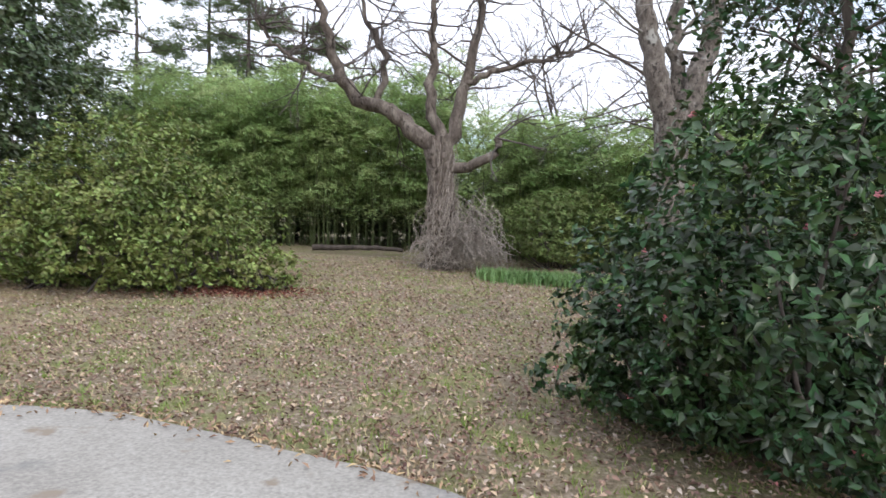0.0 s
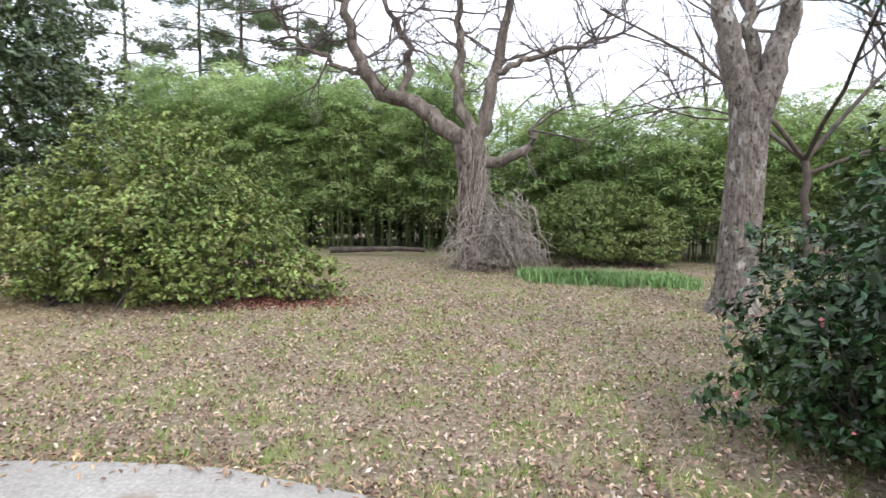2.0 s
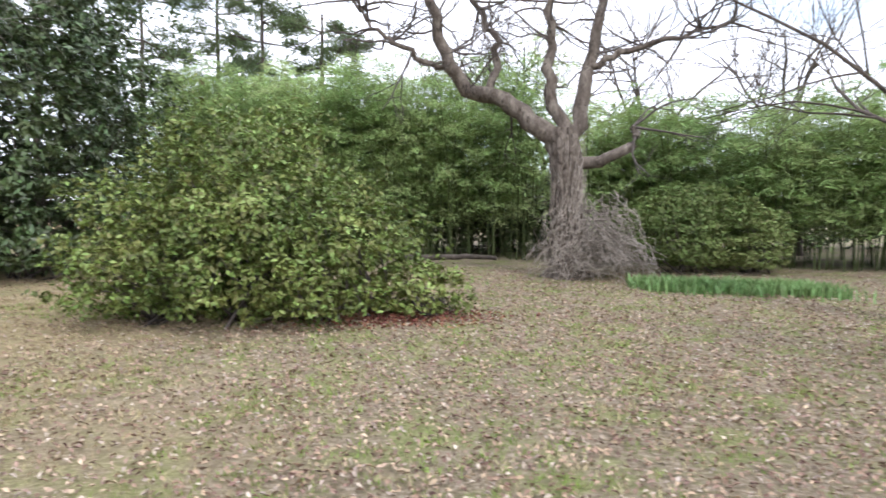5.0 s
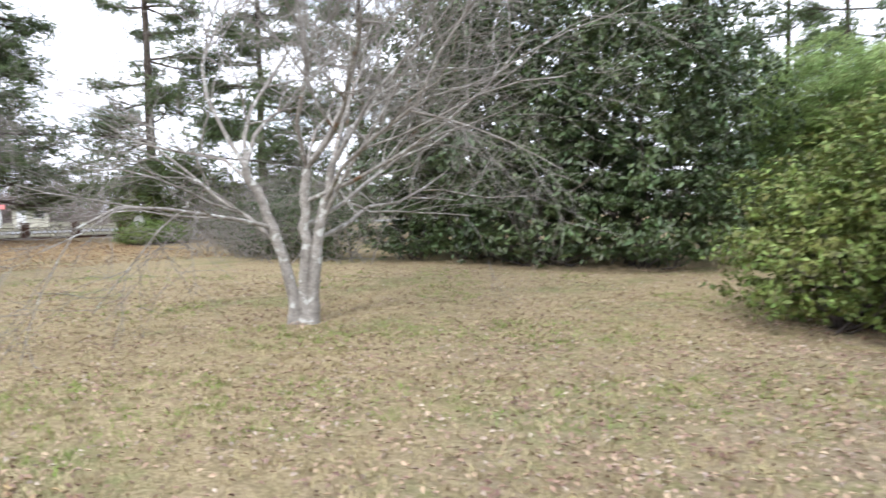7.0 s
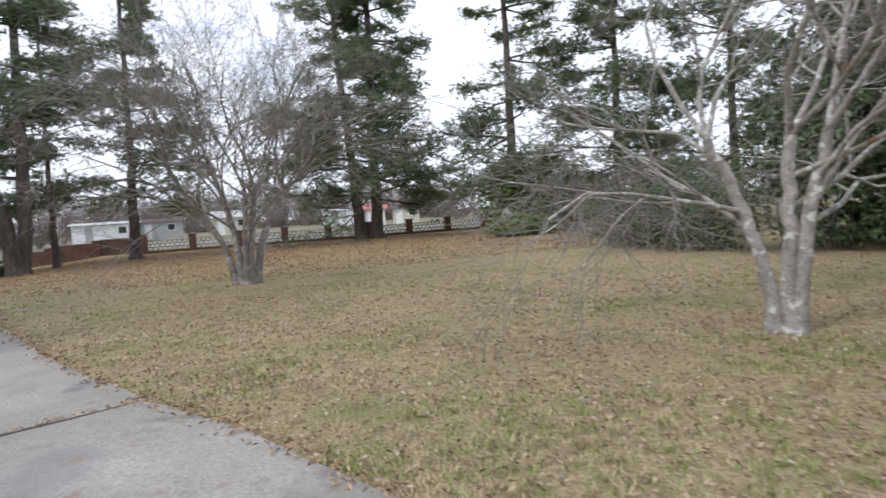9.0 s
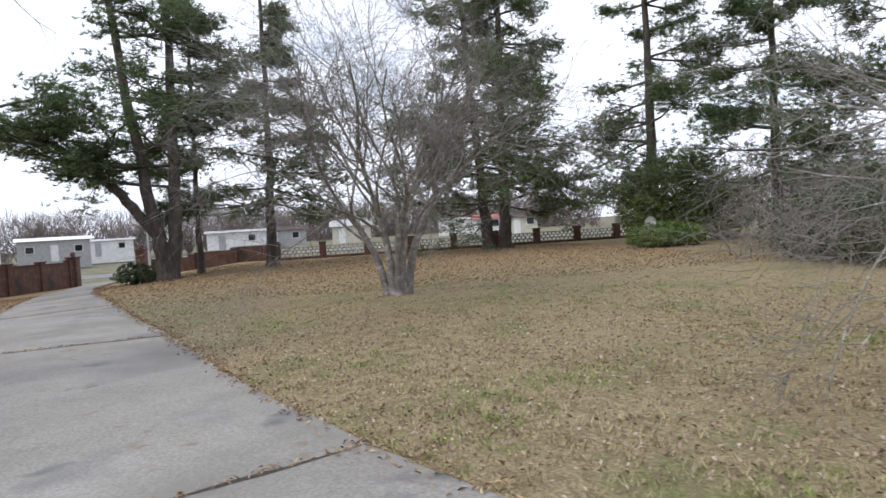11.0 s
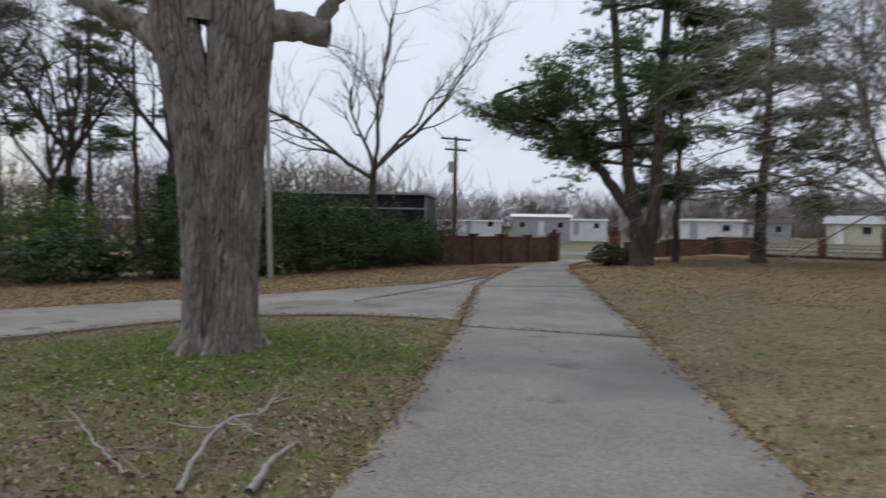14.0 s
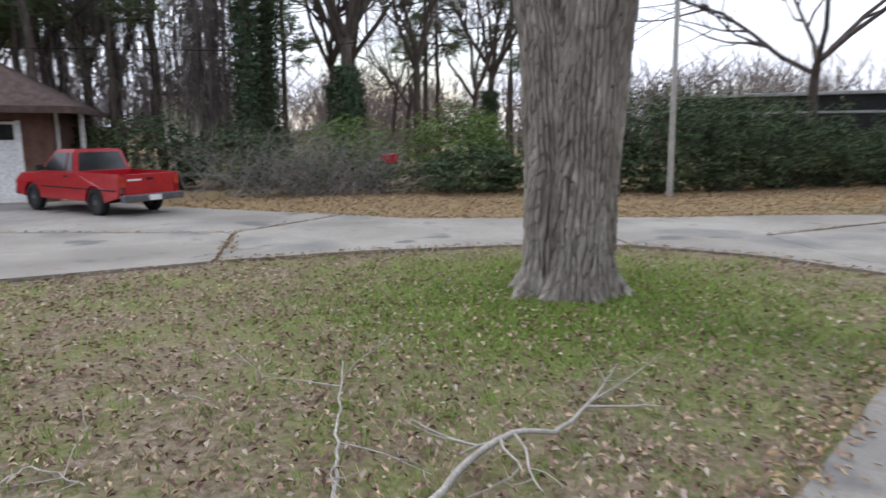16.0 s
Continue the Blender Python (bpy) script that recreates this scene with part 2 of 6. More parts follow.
M["pink"] = material("pink_petals", [(0.55, 0.14, 0.17), (0.72, 0.34, 0.34)], 9, 3, 0.6, 0.0, island=0.3)
M["red_leaf"] = material("crimson_leaves", [(0.35, 0.02, 0.03), (0.5, 0.04, 0.05)], 5, 3, 0.6, 0.0, island=0.3)
M["stick"] = material("lichened_grey_stick", [(0.26, 0.24, 0.21), (0.42, 0.40, 0.36)], 9, 5, 0.9, 0.4)
M["far_twig"] = material("far_bare_woods", [(0.13, 0.105, 0.095), (0.21, 0.175, 0.16)], 0.3, 4, 0.95, 0.0, island=0.25)
M["asphalt"] = material("worn_grey_road", [(0.15, 0.15, 0.15), (0.22, 0.22, 0.215)], 0.6, 6, 0.9, 0.2, 40)


def ground_material():
    m = bpy.data.materials.new("winter_lawn_soil")
    m.use_nodes = True
    n, l = m.node_tree.nodes, m.node_tree.links
    b = n["Principled BSDF"]
    co = n.new("ShaderNodeTexCoord")

    def nz(scale, detail=6):
        t = n.new("ShaderNodeTexNoise")
        t.inputs["Scale"].default_value, t.inputs["Detail"].default_value = scale, detail
        t.inputs["Roughness"].default_value = 0.7
        l.new(co.outputs["Object"], t.inputs["Vector"])
        return t.outputs["Fac"]

    def rampc(fac, cols, a=0.35, z=0.65):
        r = n.new("ShaderNodeValToRGB")
        e = r.color_ramp.elements
        while len(e) < len(cols):
            e.new(0.5)
        for i, c in enumerate(cols):
            e[i].position, e[i].color = a + (z - a) * i / (len(cols) - 1), (*c, 1)
        l.new(fac, r.inputs["Fac"])
        return r.outputs["Color"]

    def mix(fac, a, c):
        x = n.new("ShaderNodeMix")
        x.data_type = "RGBA"
        l.new(fac, x.inputs["Factor"])
        l.new(a, x.inputs["A"])
        l.new(c, x.inputs["B"])
        return x.outputs["Result"]

    def math_node(op, a, c):
        x = n.new("ShaderNodeMath")
        x.operation = op
        for i, v in enumerate((a, c)):
            if isinstance(v, (int, float)):
                x.inputs[i].default_value = v
            else:
                l.new(v, x.inputs[i])
        return x.outputs["Value"]

    def rng(v, a, z):
        x = n.new("ShaderNodeMapRange")
        x.interpolation_type = "SMOOTHSTEP"
        x.inputs["From Min"].default_value, x.inputs["From Max"].default_value = a, z
        l.new(v, x.inputs["Value"])
        return x.outputs["Result"]

    sep = n.new("ShaderNodeSeparateXYZ")
    l.new(co.outputs["Object"], sep.inputs["Vector"])
    wob = math_node("MULTIPLY", math_node("SUBTRACT", nz(0.22), 0.5), 16.0)
    xx = math_node("ADD", sep.outputs["X"], wob)
    yy = math_node("ADD", sep.outputs["Y"], wob)
    fine = nz(28, 8)
    lawn = rampc(fine, [(0.15, 0.115, 0.062), (0.28, 0.225, 0.13), (0.41, 0.335, 0.215)])
    olive = rampc(fine, [(0.10, 0.115, 0.045), (0.18, 0.185, 0.08), (0.27, 0.255, 0.14)])
    lawn = mix(rng(nz(0.55), 0.49, 0.66), lawn, olive)
    tufty = rampc(nz(60, 6), [(0.10, 0.08, 0.045), (0.20, 0.16, 0.09), (0.31, 0.255, 0.155)])
    lawn = mix(rng(nz(5.5, 3), 0.50, 0.64), lawn, tufty)
    leafy = rampc(nz(19, 8), [(0.10, 0.08, 0.05), (0.205, 0.165, 0.115), (0.335, 0.275, 0.21)])
    needle = rampc(nz(23, 8), [(0.14, 0.095, 0.05), (0.25, 0.185, 0.10), (0.34, 0.265, 0.16)])
    c = mix(rng(xx, -11.0, -3.0), lawn, mix(rng(nz(1.3), 0.47, 0.60), leafy, olive))
    c = mix(math_node("MULTIPLY", rng(sep.outputs["Y"], -1.0, -3.5), rng(nz(1.4), 0.43, 0.60)), mix(rng(sep.outputs["Y"], -0.5, -2.5), c, leafy), olive)
    west = rng(xx, -27.0, -34.0)
    south = math_node("MULTIPLY", rng(yy, -9.5, -12.5), 1.0)
    c = mix(math_node("MAXIMUM", west, south), c, needle)
    beyond = rampc(nz(0.7), [(0.10, 0.105, 0.06), (0.17, 0.16, 0.11), (0.22, 0.20, 0.15)])
    c = mix(rng(sep.outputs["X"], -52.5, -54.5), c, beyond)
    dx, dy = math_node("ADD", sep.outputs["X"], 16.6), math_node("ADD", sep.outputs["Y"], 6.7)
    dist = math_node("SQRT", math_node("ADD", math_node("MULTIPLY", dx, dx), math_node("MULTIPLY", dy, dy)), 0)
    dist = math_node("ADD", dist, math_node("MULTIPLY", math_node("SUBTRACT", nz(1.2), 0.5), 4.0))
    green = rampc(fine, [(0.08, 0.11, 0.03), (0.14, 0.18, 0.05), (0.20, 0.24, 0.08)])
    c = mix(rng(dist, 3.1, 0.9), c, green)
    l.new(c, b.inputs["Base Color"])
    b.inputs["Roughness"].default_value = 0.95
    b.inputs["Specular IOR Level"].default_value = 0.1
    bp = n.new("ShaderNodeBump")
    bp.inputs["Strength"].default_value, bp.inputs["Distance"].default_value = 0.8, 0.03
    l.new(nz(34, 8), bp.inputs["Height"])
    l.new(bp.outputs["Normal"], b.inputs["Normal"])
    return m


M["ground"] = ground_material()

# ---- mesh tools ----
RNG = np.random.default_rng(7)


def clamp01(v):
    return np.minimum(1.0, np.maximum(0.0, v))


def height(x, y):
    """The lie of the land: level lawn, falling gently to the south and towards the gate."""
    s = np.maximum(0.0, -y - 6.0)
    w = np.maximum(0.0, -x - 24.0)
    t = clamp01((-y - 6.0) / 8.0)
    far = np.minimum(w, 30.0)
    return -0.03 * np.minimum(s, 30) / (1 + 0.02 * np.minimum(s, 30)) - 0.018 * far * t + 0.004 * far * (1 - t)


def mesh_from(name, verts, faces):
    """A mesh from arrays: faces all of one length."""
    verts, faces = np.asarray(verts, np.float32), np.asarray(faces, np.int32)
    me = bpy.data.meshes.new(name)
    me.vertices.add(len(verts))
    me.vertices.foreach_set("co", verts.ravel())
    k = faces.shape[1]
    me.loops.add(faces.size)
    me.loops.foreach_set("vertex_index", faces.ravel())
    me.polygons.add(len(faces))
    me.polygons.foreach_set("loop_start", np.arange(0, faces.size, k, dtype=np.int32))
    me.update(calc_edges=True)
    return me


FINE = {"twig_spray", "branchwork", "stemwork", "foliage", "needle_mass", "bloom"}


def put(name, data, mat, parent=None, label="", smooth=False):
    """One mesh object, linked under its parent."""
    if isinstance(data, bmesh.types.BMesh):
        me = bpy.data.meshes.new(name)
        data.to_mesh(me)
        data.free()
    else:
        me = data
    me.materials.append(M[mat] if isinstance(mat, str) else mat)
    if smooth:
        me.shade_smooth()
    ob = new(name, me)
    if parent is not None:
        ob.parent = parent
    if label:
        ob["label"] = label
    if name in FINE:
        ob["kind"] = "stuff"
    return ob


def thing(name, x, y, z, label, category, group="", rz=0.0, kind=""):
    e = new(name)
    e.empty_display_size = 0.2
    e.matrix_world = pose(x, y, z, 0, 0, rz)
    return tagged(e, label, category, group, kind)


def box_bm(bm, x0, x1, y0, y1, z0, z1, bevel=0.0):
    r = bmesh.ops.create_cube(bm, size=1.0, matrix=Matrix.Translation(((x0 + x1) / 2, (y0 + y1) / 2, (z0 + z1) / 2)) @ Matrix.Diagonal((x1 - x0, y1 - y0, z1 - z0, 1)))
    if bevel:
        ed = list({e for v in r["verts"] for e in v.link_edges})
        bmesh.ops.bevel(bm, geom=ed, offset=bevel, segments=2, affect="EDGES", profile=0.6)
    return bm


def box(x0, x1, y0, y1, z0, z1, bevel=0.0):
    return box_bm(bmesh.new(), x0, x1, y0, y1, z0, z1, bevel)


def cyl(r0, r1, p0, p1, seg=12):
    bm = bmesh.new()
    p0, p1 = Vector(p0), Vector(p1)
    d = p1 - p0
    m = Matrix.Translation((p0 + p1) / 2) @ d.to_track_quat("Z", "Y").to_matrix().to_4x4()
    bmesh.ops.create_cone(bm, cap_ends=True, segments=seg, radius1=r0, radius2=r1, depth=d.length, matrix=m)
    return bm


def tubes(paths, sides):
    """Tapered tubes along paths of (points, radii), as one pair of arrays of vertices and quads."""
    vs, fs, base = [], [], 0
    ang = np.linspace(0, 2 * np.pi, sides, endpoint=False)
    ca, sa = np.cos(ang), np.sin(ang)
    for pts, rad in paths:
        pts, rad = np.asarray(pts, float), np.asarray(rad, float)
        d = np.gradient(pts, axis=0)
        d /= np.linalg.norm(d, axis=1)[:, None] + 1e-9
        ref = np.where(np.abs(d[:, 2:3]) > 0.9, np.array([[1.0, 0, 0]]), np.array([[0, 0, 1.0]]))
        if abs(d[0, 2]) > 0.7:
            ref = np.tile(np.array([[1.0, 0.05, 0]]), (len(d), 1))
        u = np.cross(d, ref)
        u /= np.linalg.norm(u, axis=1)[:, None] + 1e-9
        v = np.cross(d, u)
        ring = pts[:, None] + rad[:, None, None] * (u[:, None] * ca[None, :, None] + v[:, None] * sa[None, :, None])
        n = len(pts)
        vs.append(ring.reshape(-1, 3))
        i = np.arange(n - 1)[:, None] * sides
        j = np.arange(sides)[None]
        a, b2 = i + j, i + (j + 1) % sides
        fs.append((np.stack([a, b2, b2 + sides, a + sides], -1).reshape(-1, 4) + base))
        base += n * sides
    return np.concatenate(vs), np.concatenate(fs)


def tube_mesh(name, paths, sides=6):
    return mesh_from(name, *tubes(paths, sides))


def unit(v):
    return v / (np.linalg.norm(v, axis=-1, keepdims=True) + 1e-9)


def leaf_arrays(c, nrm, size, aspect, rng, fold=0.25):
    """Folded two-sided leaves: centres c, facing nrm."""
    n = len(c)
    r = unit(rng.normal(size=(n, 3)))
    nrm = unit(nrm)
    t = unit(np.cross(nrm, r))
    s = np.cross(nrm, t)
    L = (size * rng.uniform(0.7, 1.3, n))[:, None]
    W = L * aspect
    base, tip = c - t * L * 0.5, c + t * L * 0.5
    mid = c + nrm * W * fold
    v = np.stack([base, mid + s * W * 0.5 - t * L * 0.08, tip, mid - s * W * 0.5 - t * L * 0.08], 1).reshape(-1, 3)
    i = np.arange(n)[:, None] * 4
    f = np.concatenate([i + np.array([[0, 1, 2]]), i + np.array([[0, 2, 3]])], 1).reshape(-1, 3)
    return v, f


def leaf_mesh(name, c, nrm, size, aspect=0.5, rng=RNG, fold=0.25):
    return mesh_from(name, *leaf_arrays(np.asarray(c), np.asarray(nrm), size, aspect, rng, fold))


def blob(n, centre, radii, rng, lumps=0.22, depth=0.35, freq=3.0, floor=None):
    """Points in the lumpy outer shell of an ellipsoid, with outward directions."""
    d = unit(rng.normal(size=(n, 3)))
    ph = rng.uniform(0, 6.28, (4, 3))
    k = np.zeros(n)
    for a in range(4):
        f = freq * (1 + 0.8 * a)
        k += (np.sin(d[:, 0] * f + ph[a, 0]) * np.sin(d[:, 1] * f + ph[a, 1]) + np.sin(d[:, 2] * f + ph[a, 2]) * 0.6) / (1 + a)
    r = 1 + lumps * k * 0.5
    r *= 1 - depth * rng.random(n) ** 1.7
    p = np.asarray(centre) + d * r[:, None] * np.asarray(radii)
    if floor is not None:
        keep = p[:, 2] > floor
        p, d = p[keep], d[keep]
    return p, d


def shrub(name, x, y, lobes, leaf, n, size, label, category="shrub", group="", aspect=0.5, seed=1, stem="twig_dark", stems=14, lumps=0.22, depth=0.4, freq=3.0, extra=None, tight=0.55):
    """A shrub of lumpy lobes (dx, dy, rx, ry, top), leafy down to the ground, with stems inside."""
    rng = np.random.default_rng(seed)
    z = float(height(x, y))
    e = thing(name, x, y, z, label, category, group)
    area = [l[2] * l[4] + l[3] * l[4] for l in lobes]
    cs, ns, paths = [], [], []
    for (dx, dy, rx, ry, top), a in zip(lobes, area):
        zc = top * 0.42
        p, d = blob(int(n * a / sum(area)), (dx, dy, zc), (rx, ry, top - zc), rng, lumps, depth, freq)
        low = p[:, 2] < zc
        p[low, 2] = zc - (zc - p[low, 2]) * zc / (top - zc) * 0.96
        p = p[p[:, 2] > 0.03], d[p[:, 2] > 0.03]
        cs.append(p[0])
        ns.append(p[1])
        for _ in range(stems):
            q, dd = blob(1, (dx, dy, zc), (rx * 0.85, ry * 0.85, (top - zc) * 0.9), rng, 0.1, 0.3)
            q = q[0]
            q[2] = max(q[2], 0.25)
            b0 = np.array([dx, dy, -0.05]) + rng.normal(size=3) * [0.18 * rx, 0.18 * ry, 0]
            m0 = (b0 + q) / 2 + rng.normal(size=3) * 0.12
            paths.append(([b0, m0, q], [0.028, 0.018, 0.006]))
    c, nn = np.concatenate(cs), np.concatenate(ns)
    heads = c[rng.choice(len(c), max(40, len(c) // 34), replace=False)]
    cell = size * 3.2
    near = {}
    for h in heads:
        near.setdefault(tuple(np.floor(h / cell).astype(int)), h)
    for i, key in enumerate(map(tuple, np.floor(c / cell).astype(int))):
        h = near.get(key)
        if h is not None:
            c[i] = h + (c[i] - h) * tight
            nn[i] = nn[i] * 0.4 + (c[i] - h) / cell * 1.6
    nn = nn * 0.6 + np.array([0, 0, 0.55]) + rng.normal(size=nn.shape) * 0.55
    put("foliage", leaf_mesh("foliage", c, nn, size, aspect, rng), leaf, e)
    put("stemwork", tube_mesh("stemwork", paths, 4), stem, e)
    if extra:
        mat, count, s2, nm = extra
        idx = rng.choice(len(c), count, replace=False)
        k = np.repeat(idx, 6)
        put(nm, leaf_mesh(nm, c[k] + unit(ns_dir(c[k], c)) * 0.05 + rng.normal(size=(len(k), 3)) * s2 * 0.35, rng.normal(size=(len(k), 3)), s2, 0.9, rng), mat, e)
    return e


def ns_dir(p, allp):
    return p - allp.mean(0)


def grow(paths, p, d, r, length, depth, rng, wiggle=0.25, kids=(3, 5), ratio=0.62, spread=0.7, up=0.12, first=0.35, tips=None, flat=1.0):
    """Adds a wandering branch and its children to paths[depth level]."""
    n = 5 if depth > 1 else 4
    pts, rad = [np.array(p, float)], [r]
    d = np.array(d, float) / np.linalg.norm(d)
    for i in range(n):
        d = d + rng.normal(size=3) * [1, 1, flat] * wiggle * 0.5 + np.array([0, 0, up * 0.5])
        d /= np.linalg.norm(d)
        pts.append(pts[-1] + d * length / n)
        rad.append(r * (1 - 0.62 * (i + 1) / n))
    paths.setdefault(depth, []).append((pts, rad))
    if depth == 0:
        if tips is not None:
            tips.append((pts[-1], d))
        return
    for k in range(rng.integers(kids[0], kids[1] + 1)):
        f = first + (1 - first) * rng.random()
        i = min(n - 1, int(f * n))
        q = pts[i] + (pts[i + 1] - pts[i]) * (f * n - i)
        axis = unit(np.cross(d, rng.normal(size=3)))
        t = pts[i + 1] - pts[i]
        t = t / np.linalg.norm(t)
        ang = spread * rng.uniform(0.6, 1.3)
        nd = t * math.cos(ang) + axis * [1, 1, flat] * math.sin(ang)
        grow(paths, q, nd, max(rad[i] * 0.6, 0.004), length * ratio * rng.uniform(0.7, 1.2), depth - 1, rng, wiggle, kids, ratio, spread, up, first, tips, flat)


def limb_path(pts, r0, r1, rng, rough=0.05, n=18):
    """A smooth wandering limb through a few points."""
    pts = np.asarray(pts, float)
    t = np.linspace(0, 1, len(pts))
    u = np.linspace(0, 1, n)
    out = np.stack([np.interp(u, t, pts[:, k]) for k in range(3)], 1)
    for _ in range(2):
        out[1:-1] = (out[:-2] + 2 * out[1:-1] + out[2:]) / 4
    out[1:] += rng.normal(size=(n - 1, 3)) * rough
    return out, np.linspace(r0, r1, n)

# ---- the land ----


def axis_steps(lo, hi, step, far):
    a = list(np.arange(lo, hi + step * 0.5, step))
    k, left, right = step, [], []
    v, w = a[0], a[-1]
    while v > -far:
        k *= 1.35
        v, w = v - k, w + k
        left.insert(0, v)
        right.append(w)
    return np.array(left + a + right)


gx, gy = axis_steps(-66, 16, 0.4, 1500), axis_steps(-34, 30, 0.4, 1500)
GX, GY = np.meshgrid(gx, gy, indexing="ij")
GZ = height(GX, GY) + 0.012 * np.sin(GX * 1.7 + np.sin(GY * 1.3)) * np.sin(GY * 1.9 + 0.7) - 0.012
ii, jj = np.meshgrid(np.arange(len(gx) - 1), np.arange(len(gy) - 1), indexing="ij")
g0 = (ii * len(gy) + jj).ravel()
ground = put("ground", mesh_from("ground", np.stack([GX, GY, GZ], -1).reshape(-1, 3), np.stack([g0, g0 + len(gy), g0 + len(gy) + 1, g0 + 1], 1)), "ground", smooth=True)
tagged(ground, "winter lawn with tan grass and fallen leaves", "lawn", kind="structure")

# ---- the driveway ----
driveway = thing("driveway", -16, -3, 0, "weathered grey concrete driveway of jointed slabs", "driveway", kind="structure")


def slab(points, seed):
    """One cast slab with a slightly ragged outline, cut finely enough to lie on the land."""
    rng = np.random.default_rng(seed)
    pts = np.array(points, float)
    out = []
    for a, b in zip(pts, np.roll(pts, -1, axis=0)):
        k = max(1, int(np.linalg.norm(b - a) / 0.3))
        for i in range(k):
            out.append(a + (b - a) * i / k)
    out = np.array(out)
    out += rng.normal(size=out.shape) * 0.012
    c = out.mean(0)
    out += unit(c - out) * 0.035
    bm = bmesh.new()
    bm.faces.new([bm.verts.new((x, y, 0)) for x, y in out])
    lo, hi = out.min(0), out.max(0)
    for ax in (0, 1):
        for v in np.arange(math.floor(lo[ax]) + 0.5, hi[ax], 1.0):
            no, co = [0, 0, 0], [0, 0, 0]
            no[ax], co[ax] = 1, v
            bmesh.ops.bisect_plane(bm, geom=bm.verts[:] + bm.edges[:] + bm.faces[:], plane_co=co, plane_no=no)
    bmesh.ops.triangulate(bm, faces=[f for f in bm.faces if len(f.verts) > 4])
    r = bmesh.ops.extrude_face_region(bm, geom=bm.faces[:])
    for v in r["geom"]:
        if isinstance(v, bmesh.types.BMVert):
            v.co.z = 0.1
    for v in bm.verts:
        v.co.z += float(height(v.co.x, v.co.y)) - 0.068
        v.co -= Vector((-16, -3, 0))
    bmesh.ops.recalc_face_normals(bm, faces=bm.faces[:])
    return put("slab", bm, "concrete", driveway)


OUTER = [(-55, -13.6), (-51, -12.9), (-40, -10.6), (-33.5, -8.35), (-27, -5.5), (-24.4, -4.35), (-20.55, -2.55), (-16.3, -0.7), (-13.75, 0.6), (-12.4, 1.45), (-11, 2.1), (-9.5, 2.8), (-7.2, 3.75), (-5.5, 4.5), (-3.9, 4.8), (-3, 4.77), (-2.3, 4.65), (-1.6, 4.36), (-0.4, 3.8), (0.1, 3.5), (1.0, 2.7), (1.9, 1.2), (2.3, -2.0), (1.6, -6.0), (-1.0, -10.0), (-3.95, -13.0)]
INNER = [(-53.7, -16.6), (-50, -15.2), (-39.5, -12.8), (-32, -10.3), (-26, -8.2), (-23.4, -6.9), (-19.85, -5.15), (-15.7, -3.4), (-12.35, -2.05), (-11.9, -1.85), (-11.2, -1.5), (-9.8, -0.9), (-7.2, 0.0), (-5.6, 0.6), (-4.3, 1.0), (-3.4, 1.1), (-2.7, 1.1), (-2.2, 1.0), (-1.5, 0.6), (-1.2, 0.3), (-0.8, -0.5), (-0.4, -1.8), (-0.4, -3.5), (-1.2, -5.5), (-2.6, -7.0), (-3.95, -8.0)]
CUTS = [0, 1, 2, 3, 4, 6, 8, 12, 21, 23, 25]
for k, (a, b) in enumerate(zip(CUTS, CUTS[1:])):
    slab(OUTER[a:b + 1] + INNER[a:b + 1][::-1], 20 + k)
NEAR = [(-30.3, -9.75), (-26.0, -8.23), (-23.4, -6.93), (-20.3, -5.42), (-20.1, -7.2), (-19.2, -8.8), (-17.7, -9.5), (-15.6, -9.95), (-13.75, -10.0)]
FAR = [(-30.6, -10.15), (-26.2, -9.9), (-23.7, -10.8), (-22.3, -11.2), (-21.4, -11.6), (-20.3, -12.1), (-19.5, -12.5), (-17.6, -13.4), (-16.6, -14.5)]
slab(NEAR[:4] + [(-21.6, -8.6), (-26.1, -9.0)], 41)
slab([(-30.5, -10.05), (-26.1, -9.05), (-21.6, -8.65), (-20.35, -5.5), (-20.1, -7.2), (-19.2, -8.8), (-20.3, -12.1)] + FAR[1:5][::-1], 42)
slab([(-19.2, -8.8), (-17.7, -9.5), (-15.6, -9.95), (-13.75, -10.0), (-14.25, -12.67), (-16.6, -14.6), (-17.6, -13.4), (-19.5, -12.5), (-20.3, -12.1)], 43)
slab([(-13.75, -10.0), (-11.5, -9.8), (-8.0, -9.0), (-4.0, -8.0), (-4.0, -16.6), (-8.5, -15.6), (-11.0, -14.2), (-14.25, -12.67)], 44)
slab([(-14.25, -12.67), (-11.0, -14.2), (-8.5, -15.6), (-6.0, -16.2), (-6.0, -21.0), (-11.6, -20.6), (-13.3, -18.1), (-15.3, -15.9), (-16.6, -14.6)], 45)

road = thing("road", -66, 0, -0.5, "pale worn road beyond the gate", "road", kind="structure")
bmr = bmesh.new()
ys = np.arange(-120, 121, 3.0)
rv = [[bmr.verts.new((dx, y, float(height(-66 + dx, y)) + 0.5 + 0.02)) for dx in (-4, -2, 0, 2, 4)] for y in ys]
for a, b in zip(rv, rv[1:]):
    for k in range(4):
        bmr.faces.new((a[k], a[k + 1], b[k + 1], b[k]))
put("carriageway", bmr, "asphalt", road)

# ---- the great tree on the island ----


